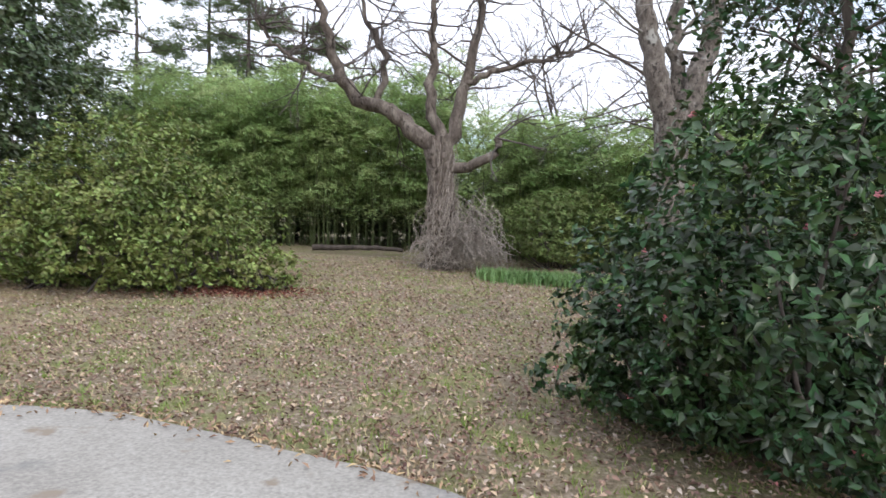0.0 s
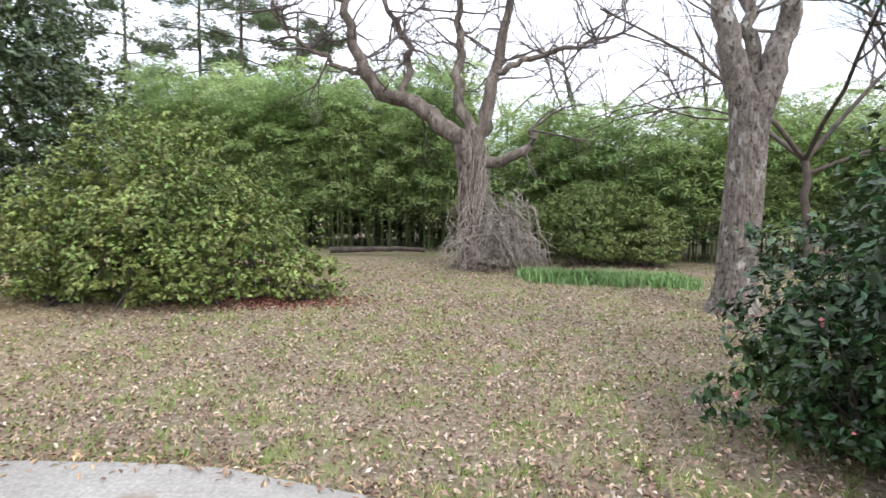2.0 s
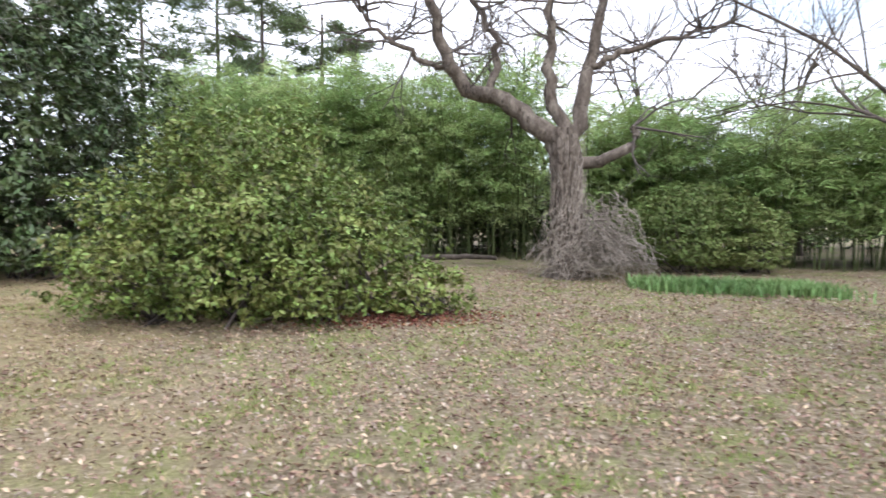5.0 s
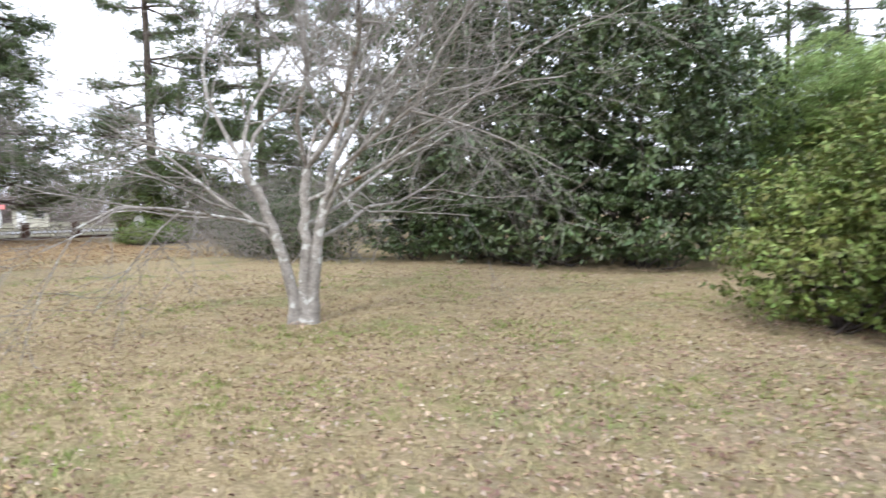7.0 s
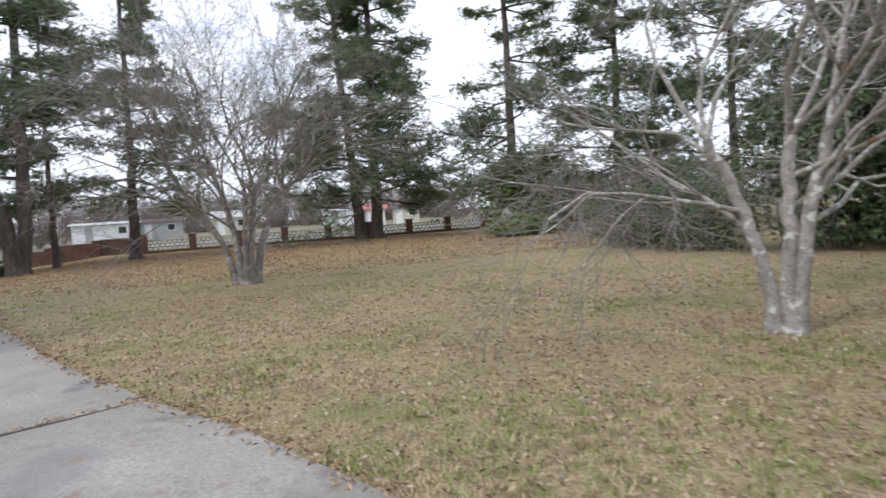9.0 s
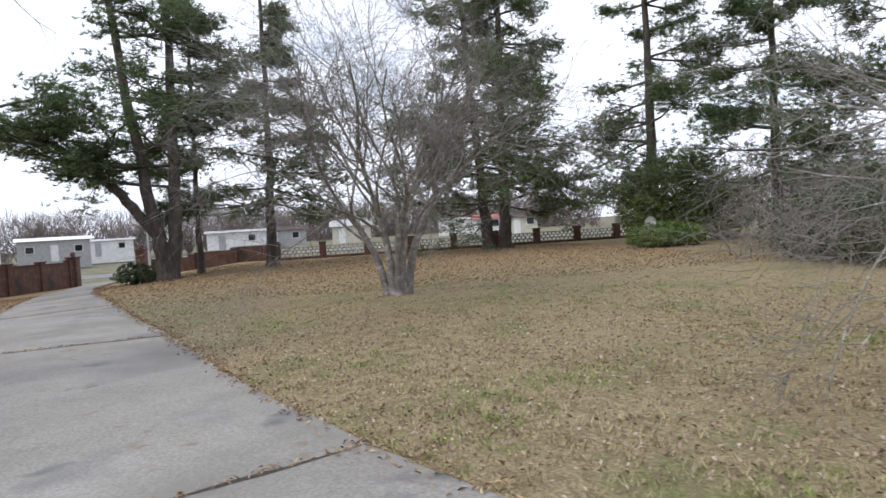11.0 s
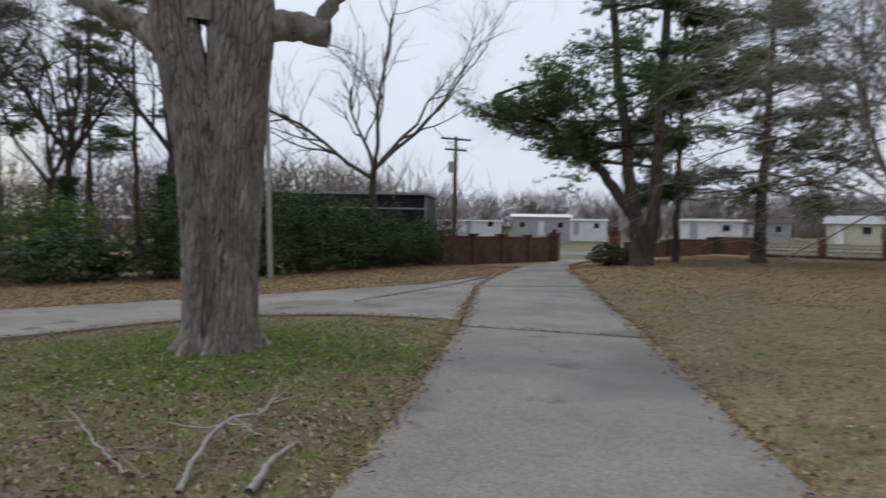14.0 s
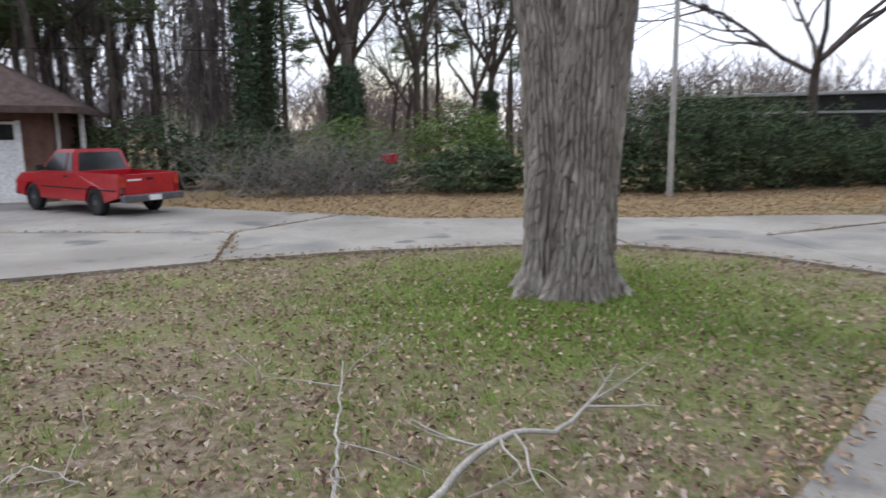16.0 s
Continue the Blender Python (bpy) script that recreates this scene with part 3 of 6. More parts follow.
def ridged_trunk(name, levels, seg, rng, ridge=0.03, lobes=17, spread=1.0, plate=0.3, rows=150):
    """A trunk in long bark plates: levels of (z, cx, cy, radius), parted by furrows, with a flared foot."""
    L = np.array(levels, float)
    zs = np.linspace(L[0, 0], L[-1, 0], rows)
    th = np.linspace(0, 2 * np.pi, seg, endpoint=False)
    cx, cy, rr = (np.interp(zs, L[:, 0], L[:, k]) for k in (1, 2, 3))
    Z, T = np.meshgrid(zs, th, indexing="ij")
    u = T * lobes / (2 * np.pi) + 0.3 * np.sin(Z * 2.3 + 2 * T) + 0.18 * np.sin(Z * 5.1 + 5 * T + 1) + 0.12 * np.sin(Z * 14 + 9 * T)
    col = np.floor(u).astype(int) % lobes
    fu = u - np.floor(u)
    off, tall = rng.random(lobes), rng.uniform(0.6, 1.5, lobes)
    v = Z / (plate * tall[col]) + off[col] * 7 + 0.2 * np.sin(fu * 5 + col)
    fv = v - np.floor(v)
    pick = np.modf(np.abs(np.sin(col * 12.9898 + np.floor(v) * 78.233) * 43758.5453))[0]
    face = np.minimum(1, 3.6 * np.minimum(fu, 1 - fu)) * np.minimum(1, 0.35 + 9 * np.minimum(fv, 1 - fv))
    flare = np.maximum(0, 1 - (Z - L[0, 0]) / 0.55) ** 2
    foot = spread * flare * (0.10 + 0.24 * np.maximum(0, np.sin(T * 5 + 0.6)) ** 1.5 + 0.06 * np.sin(T * 3))
    R = rr[:, None] * (1 + 0.05 * np.sin(T * 3 + Z * 0.8) + 0.03 * np.sin(T * 7 - Z)) + ridge * (face - 0.7) * (0.55 + 0.9 * pick) + ridge * 0.3 * face * (1 - fv) + foot + rng.normal(size=Z.shape) * ridge * 0.07
    V = np.stack([cx[:, None] + R * np.cos(T), cy[:, None] + R * np.sin(T), Z], -1).reshape(-1, 3)
    i = np.arange(len(zs) - 1)[:, None] * seg
    j = np.arange(seg)[None]
    p, q = i + j, i + (j + 1) % seg
    return mesh_from(name, V, np.stack([p, q, q + seg, p + seg], -1).reshape(-1, 4))


def great_tree():
    x, y = -16.75, -6.72
    rng = np.random.default_rng(5)
    e = thing("shade_tree", x, y, float(height(x, y)), "massive furrowed grey-barked tree with a sawn limb stub", "tree")
    # the sawn stub points to the north-west
    rt = np.array([-0.72, 0.69, 0])
    a, b = rt * 0.10, -rt * 0.20
    put("trunk", ridged_trunk("trunk", [(-0.12, a[0], a[1], 0.32), (0.25, a[0], a[1], 0.30), (1.2, a[0], a[1], 0.295), (2.4, a[0] * 1.5, a[1] * 1.5, 0.315), (3.4, a[0] * 2.0, a[1] * 2.0, 0.35), (4.0, a[0] * 2.3, a[1] * 2.3, 0.38), (4.6, a[0] * 2.3, a[1] * 2.3, 0.34)], 330, rng, 0.036, 34, 0.9, 0.24, 330), "bark_grey", e)
    put("second_trunk", ridged_trunk("second_trunk", [(-0.12, b[0], b[1], 0.25), (0.25, b[0], b[1], 0.235), (1.2, b[0], b[1], 0.235), (2.4, b[0] * 1.35, b[1] * 1.35, 0.24), (3.3, b[0] * 2.1, b[1] * 2.1, 0.26), (3.8, b[0] * 2.6, b[1] * 2.6, 0.27), (4.4, b[0] * 2.8, b[1] * 2.8, 0.22)], 260, rng, 0.036, 27, 0.9, 0.24, 300), "bark_grey", e)
    paths = {}
    limbs = [limb_path([-rt * 0.40 + [0, 0, 3.2], -rt * 0.8 + [0, 0, 3.75], -rt * 1.7 + [0, 0, 4.15], -rt * 2.6 + [0, 0, 4.6], -rt * 4.2 + [0.3, 0.2, 5.2]], 0.165, 0.07, rng, 0.03),
             limb_path([rt * 0.2 + [0, 0, 3.85], rt * 0.75 + [0, 0, 3.95], rt * 1.25 + [0, 0, 3.9]], 0.20, 0.16, rng, 0.015, 10),
             limb_path([rt * 1.05 + [0, 0, 3.95], rt * 1.5 + [0, 0, 4.5], rt * 2.1 + [0.1, 0, 5.6], rt * 2.6 + [0.3, 0, 7.5]], 0.11, 0.05, rng, 0.03),
             limb_path([rt * 0.15 + [0, 0, 4.0], rt * 0.3 + [0, 0, 6.0], rt * 0.8 + [0.2, -0.3, 8.5], rt * 1.2 + [0.3, -0.3, 11]], 0.33, 0.10, rng, 0.04),
             limb_path([-rt * 0.25 + [0, 0, 3.9], -rt * 0.6 + [0, 0, 6.0], -rt * 1.3 + [-0.2, 0.3, 8.0], -rt * 2.0 + [-0.5, 0.6, 10.5]], 0.28, 0.09, rng, 0.04)]
    for l in limbs:
        put("limb", tube_mesh("limb", [l], 14), "bark_grey", e, smooth=True)
    for l in (limbs[0], limbs[2], limbs[3], limbs[4]):
        for k in range(7):
            i = rng.integers(6, 17)
            grow(paths, l[0][i], rng.normal(size=3) * [1, 1, 0.5] + [0, 0, 0.4], 0.045, 1.9, 2, rng, 0.35)
    put("twig_spray", tube_mesh("twig_spray", sum(paths.values(), []), 4), "twig_grey", e)


great_tree()

# ---- the old oak, wrapped in dry vines ----


def old_oak():
    x, y = -0.05, 16.3
    rng = np.random.default_rng(11)
    e = thing("oak_tree", x, y, float(height(x, y)), "gnarled bare oak with a broken limb and vines", "tree")
    put("trunk", ridged_trunk("trunk", [(-0.1, 0, 0, 0.36), (1.0, 0, 0, 0.33), (2.2, -0.05, 0, 0.31), (2.8, -0.1, 0, 0.34), (3.3, -0.15, 0, 0.26)], 150, rng, 0.05, 17, 1.0, 0.22, 120), "bark_oak", e, smooth=True)
    limbs = [limb_path([(-0.1, 0, 2.7), (-0.7, 0.1, 3.55), (-1.6, 0.2, 4.0), (-2.6, 0.2, 4.5), (-2.85, 0, 5.2), (-3.0, -0.3, 6.3), (-3.9, -0.5, 7.2)], 0.25, 0.07, rng, 0.05, 24),
             limb_path([(0.05, 0, 2.45), (0.55, -0.3, 2.55), (1.05, -0.5, 2.7), (1.35, -0.55, 2.95), (1.3, -0.55, 3.25)], 0.15, 0.08, rng, 0.03, 12),
             limb_path([(0.05, 0, 2.9), (0.4, 0.2, 4.0), (0.6, 0.2, 5.2), (0.85, 0.2, 6.3), (0.75, 0, 7.8)], 0.2, 0.06, rng, 0.06),
             limb_path([(-0.1, 0.1, 3.1), (-0.35, 0.3, 4.5), (-0.3, 0.4, 6.0), (-0.5, 0.3, 8.0)], 0.17, 0.05, rng, 0.06),
             limb_path([(0.55, 0.2, 4.7), (1.4, 0.1, 5.1), (2.4, -0.2, 5.2), (3.3, -0.4, 5.45)], 0.09, 0.03, rng, 0.05),
             limb_path([(-1.8, 0.2, 4.05), (-1.5, 0.4, 5.2), (-2.1, 0.6, 6.3), (-2.4, 0.7, 7.6)], 0.10, 0.04, rng, 0.06),
             limb_path([(-2.6, 0.2, 4.6), (-3.4, 0, 4.9), (-4.2, -0.2, 5.4), (-4.6, -0.2, 6.0)], 0.07, 0.03, rng, 0.05)]
    for l in limbs:
        put("limb", tube_mesh("limb", [l], 9), "bark_oak", e, smooth=True)
    paths = {}
    for k, l in enumerate(limbs):
        for _ in range(4 if k == 1 else 20):
            i = rng.integers(6, len(l[0]))
            grow(paths, l[0][i], rng.normal(size=3) * [1, 0.8, 0.6] + [0, 0, 0.25], 0.03, 1.5, 2, rng, 0.45, (2, 4))
    put("twig_spray", tube_mesh("twig_spray", sum(paths.values(), []), 4), "twig_dark", e)
    vines = []
    for k in range(430):
        a, top = rng.uniform(0, 6.28), rng.uniform(0.3, 2.0) * (0.75 + 0.25 * rng.random())
        r0, r1 = rng.uniform(0.3, 0.9), rng.uniform(0.4, 1.45)
        p0 = np.array([0.4 + r0 * math.cos(a) * 0.8, r0 * math.sin(a) * 0.7, top])
        p2 = np.array([0.45 + r1 * math.cos(a + rng.normal() * 0.9), r1 * math.sin(a + rng.normal() * 0.9) - 0.2, rng.uniform(-0.02, 0.5)])
        p1 = (p0 + p2) / 2 + rng.normal(size=3) * [0.3, 0.3, 0.22] + [0, 0, 0.2]
        vines.append(limb_path([p0, p1, p2], 0.010, 0.005, rng, 0.07, 9))
    for k in range(60):
        a = rng.uniform(0, 6.28)
        z0, z1 = rng.uniform(0.0, 1.2), rng.uniform(1.6, 3.2)
        q = [np.array([0.36 * math.cos(a + w), 0.36 * math.sin(a + w), z0 + (z1 - z0) * w / 1.2]) for w in (0, 0.4, 0.8, 1.2)]
        vines.append(limb_path(q, 0.014, 0.008, rng, 0.04, 10))
    put("vine_tangle", tube_mesh("vine_tangle", vines, 3), "vine", e, "dry brown hanging vine tangle")


old_oak()


def forked_tree():
    x, y = 3.4, 10.15
    rng = np.random.default_rng(4)
    e = thing("forked_tree", x, y, float(height(x, y)), "bare tree with smooth grey forked trunk", "tree")
    put("trunk", ridged_trunk("trunk", [(-0.1, 0, 0, 0.34), (0.5, 0, 0, 0.28), (2.6, 0.1, 0, 0.25), (3.15, 0.14, 0, 0.31)], 170, rng, 0.016, 30, 0.45, 0.1, 190), "bark_smooth", e, smooth=True)
    limbs = [limb_path([(0.1, 0, 2.8), (-0.2, 0, 3.8), (-0.42, 0.1, 5.0), (-0.65, 0.2, 8)], 0.22, 0.08, rng, 0.03),
             limb_path([(0.16, 0, 2.8), (0.5, 0, 3.6), (0.75, 0, 4.8), (0.9, 0.1, 8)], 0.22, 0.09, rng, 0.03),
             limb_path([(0.25, 0.1, 3.1), (0.2, 0.3, 4.2), (0.3, 0.4, 6.5)], 0.14, 0.06, rng, 0.03)]
    for l in limbs:
        put("limb", tube_mesh("limb", [l], 12), "bark_smooth", e, smooth=True)
    paths = {}
    for l in limbs:
        for _ in range(6):
            grow(paths, l[0][rng.integers(8, 18)], rng.normal(size=3) * [1, 1, 0.4] + [0, 0, 0.6], 0.03, 1.8, 2, rng, 0.3)
    put("twig_spray", tube_mesh("twig_spray", sum(paths.values(), []), 4), "twig_grey", e)


forked_tree()

# ---- crape myrtles ----


def crape_myrtle(x, y, stems, seed, label, fork=2.3, reach=3.0, bark="bark_myrtle"):
    """Several pale stems from one foot, and long arching limbs that end in fine twigs."""
    rng = np.random.default_rng(seed)
    e = thing("crape_myrtle", x, y, float(height(x, y)), label, "tree", "bare crape myrtles")
    paths, ends = {}, []
    for px, py, lean_x, lean_y, r in stems:
        p = [(px * 0.8, py * 0.8, -0.08), (px, py, 0.3), (px + lean_x * 0.15, py + lean_y * 0.15, fork * 0.4), (px + lean_x * 0.55, py + lean_y * 0.55, fork * 0.72), (px + lean_x, py + lean_y, fork)]
        l = limb_path(p, r, r * 0.62, rng, 0.014, 16)
        l[1][:3] *= np.array([1.6, 1.3, 1.1])
        put("stem", tube_mesh("stem", [l], 12), bark, e, smooth=True)
        ends.append((l, math.atan2(lean_y, lean_x)))
    for l, face in ends:
        for k in range(6):
            i = -1 if k < 3 else rng.integers(9, 15)
            a = face + rng.normal() * 1.2
            el = rng.uniform(0.65, 1.2) if k < 3 else rng.uniform(0.4, 0.85)
            d = (math.cos(a) * math.cos(el), math.sin(a) * math.cos(el), math.sin(el))
            grow(paths, l[0][i], d, l[1][i] * (0.6 if k < 3 else 0.45), reach * rng.uniform(0.8, 1.25), 3, rng, 0.34, (5, 7), 0.62, 0.75, -0.015 if k > 2 else 0.0, 0.22)
    for b in paths[3]:
        put("branch", tube_mesh("branch", [b], 7), bark, e)
    put("branchwork", tube_mesh("branchwork", paths[2], 5), bark, e)
    put("twig_spray", tube_mesh("twig_spray", paths[1] + paths[0], 3), "twig_grey", e)


crape_myrtle(-12.9, 7.25, [(-0.10, -0.09, -0.46, -0.42, 0.095), (0.0, 0.04, 0.02, 0.06, 0.105), (0.09, 0.10, 0.20, 0.26, 0.10)], 31, "bare crape myrtle with mottled pale trunks", 2.2, 3.1)
crape_myrtle(-24.8, 1.75, [(-0.08, -0.30, -0.2, -1.05, 0.10), (0.05, -0.12, 0.1, -0.35, 0.11), (0.08, 0.10, 0.1, 0.25, 0.11), (-0.05, 0.28, -0.2, 0.8, 0.115), (0.15, 0.0, 0.4, 0.1, 0.09)], 37, "bare multi-stemmed crape myrtle with grey trunks", 2.4, 3.3, "bark_myrtle_grey")

# ---- pines ----


def pine(name, x, y, hgt, r, seed, label, group="", bare=0.3, stems=((0, 0, 0, 0),), n_limbs=26, reach=3.6, tufts=4, bark="bark_dark", boughs=()):
    """A pine: tapering trunks, level limbs in plates, and needle tufts along the outer twigs."""
    rng = np.random.default_rng(seed)
    e = thing(name, x, y, float(height(x, y)) - 0.05, label, "tree", group)
    tips, paths = [], {}
    for sx, sy, tx, ty in stems:
        p = [(sx * 0.3, sy * 0.3, 0), (sx + tx * 0.15, sy + ty * 0.15, hgt * 0.14), (sx + tx * 0.6, sy + ty * 0.6, hgt * 0.5), (sx + tx, sy + ty, hgt)]
        l = limb_path(p, r, r * 0.25, rng, 0.03, 20)
        l[1][0] *= 1.35
        put("trunk", tube_mesh("trunk", [l], 12), bark, e, smooth=True)
        for k in range(n_limbs):
            f = bare + (1 - bare) * (k + rng.random()) / n_limbs
            i = min(18, int(f * 19))
            a = rng.uniform(0, 6.28)
            length = reach * (1.1 - 0.75 * (f - bare) / (1 - bare)) * rng.uniform(0.6, 1.15)
            grow(paths, l[0][i], (math.cos(a), math.sin(a), rng.uniform(-0.3, 0.15)), 0.05 * r / 0.25, length, 2, rng, 0.26, (5, 7), 0.52, 0.8, 0.03, 0.3, tips, 0.42)
    for pts, br in boughs:
        l = limb_path(pts, br, br * 0.4, rng, 0.04, 20)
        put("bough", tube_mesh("bough", [l], 10), bark, e, smooth=True)
        for k in range(9):
            a = rng.uniform(0, 6.28)
            grow(paths, l[0][rng.integers(9, 20)], (math.cos(a), math.sin(a), rng.uniform(-0.2, 0.5)), br * 0.3, reach * rng.uniform(0.4, 0.75), 2, rng, 0.25, (5, 7), 0.5, 0.8, 0.03, 0.3, tips, 0.3)
    put("branchwork", tube_mesh("branchwork", sum(paths.values(), []), 4), bark, e)
    tip = np.array([t[0] for t in tips])
    td = np.array([t[1] for t in tips])
    k = np.repeat(np.arange(len(tip)), tufts)
    c = tip[k] - td[k] * rng.uniform(-0.1, 0.7, (len(k), 1)) + rng.normal(size=(len(k), 3)) * [0.22, 0.22, 0.13]
    k2 = np.repeat(np.arange(len(c)), 10)
    o = unit(td[k][k2] * 0.6 + rng.normal(size=(len(k2), 3)) * [1, 1, 0.6] + [0, 0, 0.25])
    L = rng.uniform(0.16, 0.30, len(k2))[:, None]
    s = unit(np.cross(o, rng.normal(size=o.shape))) * 0.02
    v = np.stack([c[k2] - s, c[k2] + s, c[k2] + o * L], 1).reshape(-1, 3)
    put("needle_mass", mesh_from("needle_mass", v, np.arange(len(v)).reshape(-1, 3)), "needles", e)
    return e


PG = "pines inside the fence"
pine("pine_tree", -38.0, -7.1, 17, 0.36, 51, "dark multi-trunked pine beside the gate", PG, 0.45, ((0, 0, 0.2, -1.9), (0.0, 0.45, -0.2, 0.4)), 17, 4.2, 6, boughs=[([(0, -0.1, 1.9), (0.1, -0.9, 2.9), (0.2, -1.6, 3.9), (0.3, -2.8, 5.2), (0.4, -4.4, 6.2), (0.5, -6.4, 7.4)], 0.26)])
pine("pine_tree", -41.0, -6.3, 15, 0.17, 52, "slender dark pine beside the gate", PG, 0.35, ((0, 0, 0.1, 0.2),), 24, 2.6, 7)
pine("pine_tree", -43.0, -3.2, 14, 0.32, 53, "dark pine along the fence", PG, 0.42, ((0, 0, 0.1, 0.3),), 26, 3.4, 6)
pine("pine_tree", -46.5, 9.0, 19, 0.40, 54, "tall pine along the breeze-block fence", PG, 0.33, ((0, 0, -0.3, -1.0),), 48, 4.4, 7)
pine("pine_tree", -46.3, 10.0, 20, 0.42, 55, "tall pine along the breeze-block fence", PG, 0.33, ((0, 0, 0, 0.3),), 48, 4.6, 7)
pine("pine_tree", -42.5, 17.5, 19, 0.40, 56, "tall dense pine behind the shrubs", PG, 0.25, ((0, 0, 0, 0.1),), 40, 4.4, 6)
pine("pine_tree", -39.0, 22.5, 19, 0.33, 57, "tall dense pine behind the shrubs", PG, 0.3, ((0, 0, 0, 0.1),), 48, 4.2, 7)
pine("pine_tree", -33.5, 25.5, 18, 0.3, 66, "tall dense pine behind the shrubs", PG, 0.22, ((0, 0, 0, 0.1),), 40, 4.4, 7)
pine("pine_tree", -30.0, 30.0, 17, 0.3, 67, "tall dense pine behind the shrubs", PG, 0.25, ((0, 0, 0, 0.1),), 37, 4.2, 7)
FG = "far pines behind the bamboo"
for px, py, hh, sd in ((-18.7, 50.8, 19, 61), (-23.5, 49, 18, 62), (-14.5, 47, 17, 63), (-10, 44, 14, 64), (-28, 44, 18, 65)):
    pine("pine_tree", px, py, hh, 0.33, sd, "tall distant pine above the bamboo", FG, 0.4, ((0, 0, 0.2, 0.2),), 30, 6.2, 7)

# ---- shrubs and large evergreens ----
shrub("euonymus_bush", -5.9, 12.3, [(-0.1, 0, 1.7, 1.7, 2.95), (-1.35, -0.2, 1.4, 1.5, 2.2), (1.0, -0.4, 1.4, 1.5, 2.25), (2.0, -0.6, 0.95, 1.0, 1.35), (2.75, -0.8, 0.6, 0.7, 0.8), (0.1, -1.2, 1.3, 1.2, 1.9), (-1.1, -1.1, 1.2, 1.1, 1.45), (1.2, -1.3, 1.0, 0.9, 1.2), (-0.7, 0.4, 1.3, 1.4, 2.6)], "leaf_light", 62000, 0.095, "large rounded yellow-green evergreen bush", "bush", seed=3, lumps=0.5, aspect=0.5, depth=0.34, freq=7.0, tight=0.45)
shrub("camellia_bush", 2.75, 4.95, [(-0.4, -0.95, 1.2, 1.15, 2.65), (-0.6, -0.2, 1.2, 1.15, 1.6), (0.3, 0.3, 1.5, 1.4, 1.4), (-1.05, -0.1, 0.8, 0.75, 0.95)], "leaf_camellia", 36000, 0.08, "glossy dark green camellia with pink blooms", "bush", seed=8, lumps=0.35, tight=0.5, aspect=0.5, depth=0.35, freq=5, extra=("pink", 80, 0.03, "bloom"))
shrub("magnolia_tree", -15.6, 19.6, [(0, 0, 4.9, 4.4, 13.5), (-2.6, -1.0, 3.8, 3.2, 10.5), (-2.8, -2.0, 2.9, 2.8, 6.5), (2.4, -1.2, 2.8, 2.8, 8.0), (0, -2.7, 3.0, 2.2, 5.0), (-4.0, -3.6, 1.6, 1.6, 2.4), (0.3, -3.0, 4.2, 1.6, 2.4), (3.2, -2.0, 2.0, 1.8, 2.6), (-5.0, -1.8, 2.4, 2.4, 6.8)], "leaf_magnolia", 150000, 0.2, "huge dark evergreen magnolia leafy to the ground", "tree", seed=13, lumps=0.42, tight=0.45, aspect=0.42, depth=0.35, freq=7)


def holly():
    rng = np.random.default_rng(21)
    x, y = 3.05, 4.95
    e = thing("holly_tree", x, y, float(height(x, y)), "dark evergreen tree with overhanging leafy boughs", "tree")
    paths, tips = {}, []
    l = limb_path([(0, 0, -0.1), (0.05, 0, 1.6), (-0.1, 0.1, 3.4), (0, 0, 5.8)], 0.07, 0.025, rng, 0.04)
    put("trunk", tube_mesh("trunk", [l], 9), "bark_dark", e, smooth=True)
    for _ in range(26):
        i = rng.integers(8, 18)
        grow(paths, l[0][i], rng.normal(size=3) * [1, 1, 0.25] + [-0.1, -0.2, 0.15], 0.02, 0.85, 2, rng, 0.3, (3, 5), 0.6, 0.7, 0.0, 0.3, tips)
    put("branchwork", tube_mesh("branchwork", sum(paths.values(), []), 4), "bark_dark", e)
    t = np.repeat(np.array([q[0] for q in tips]), 22, axis=0)
    c = t + rng.normal(size=t.shape) * 0.12
    put("foliage", leaf_mesh("foliage", c, rng.normal(size=c.shape) + [0, 0, 0.5], 0.075, 0.5, rng), "leaf_camellia", e)


holly()


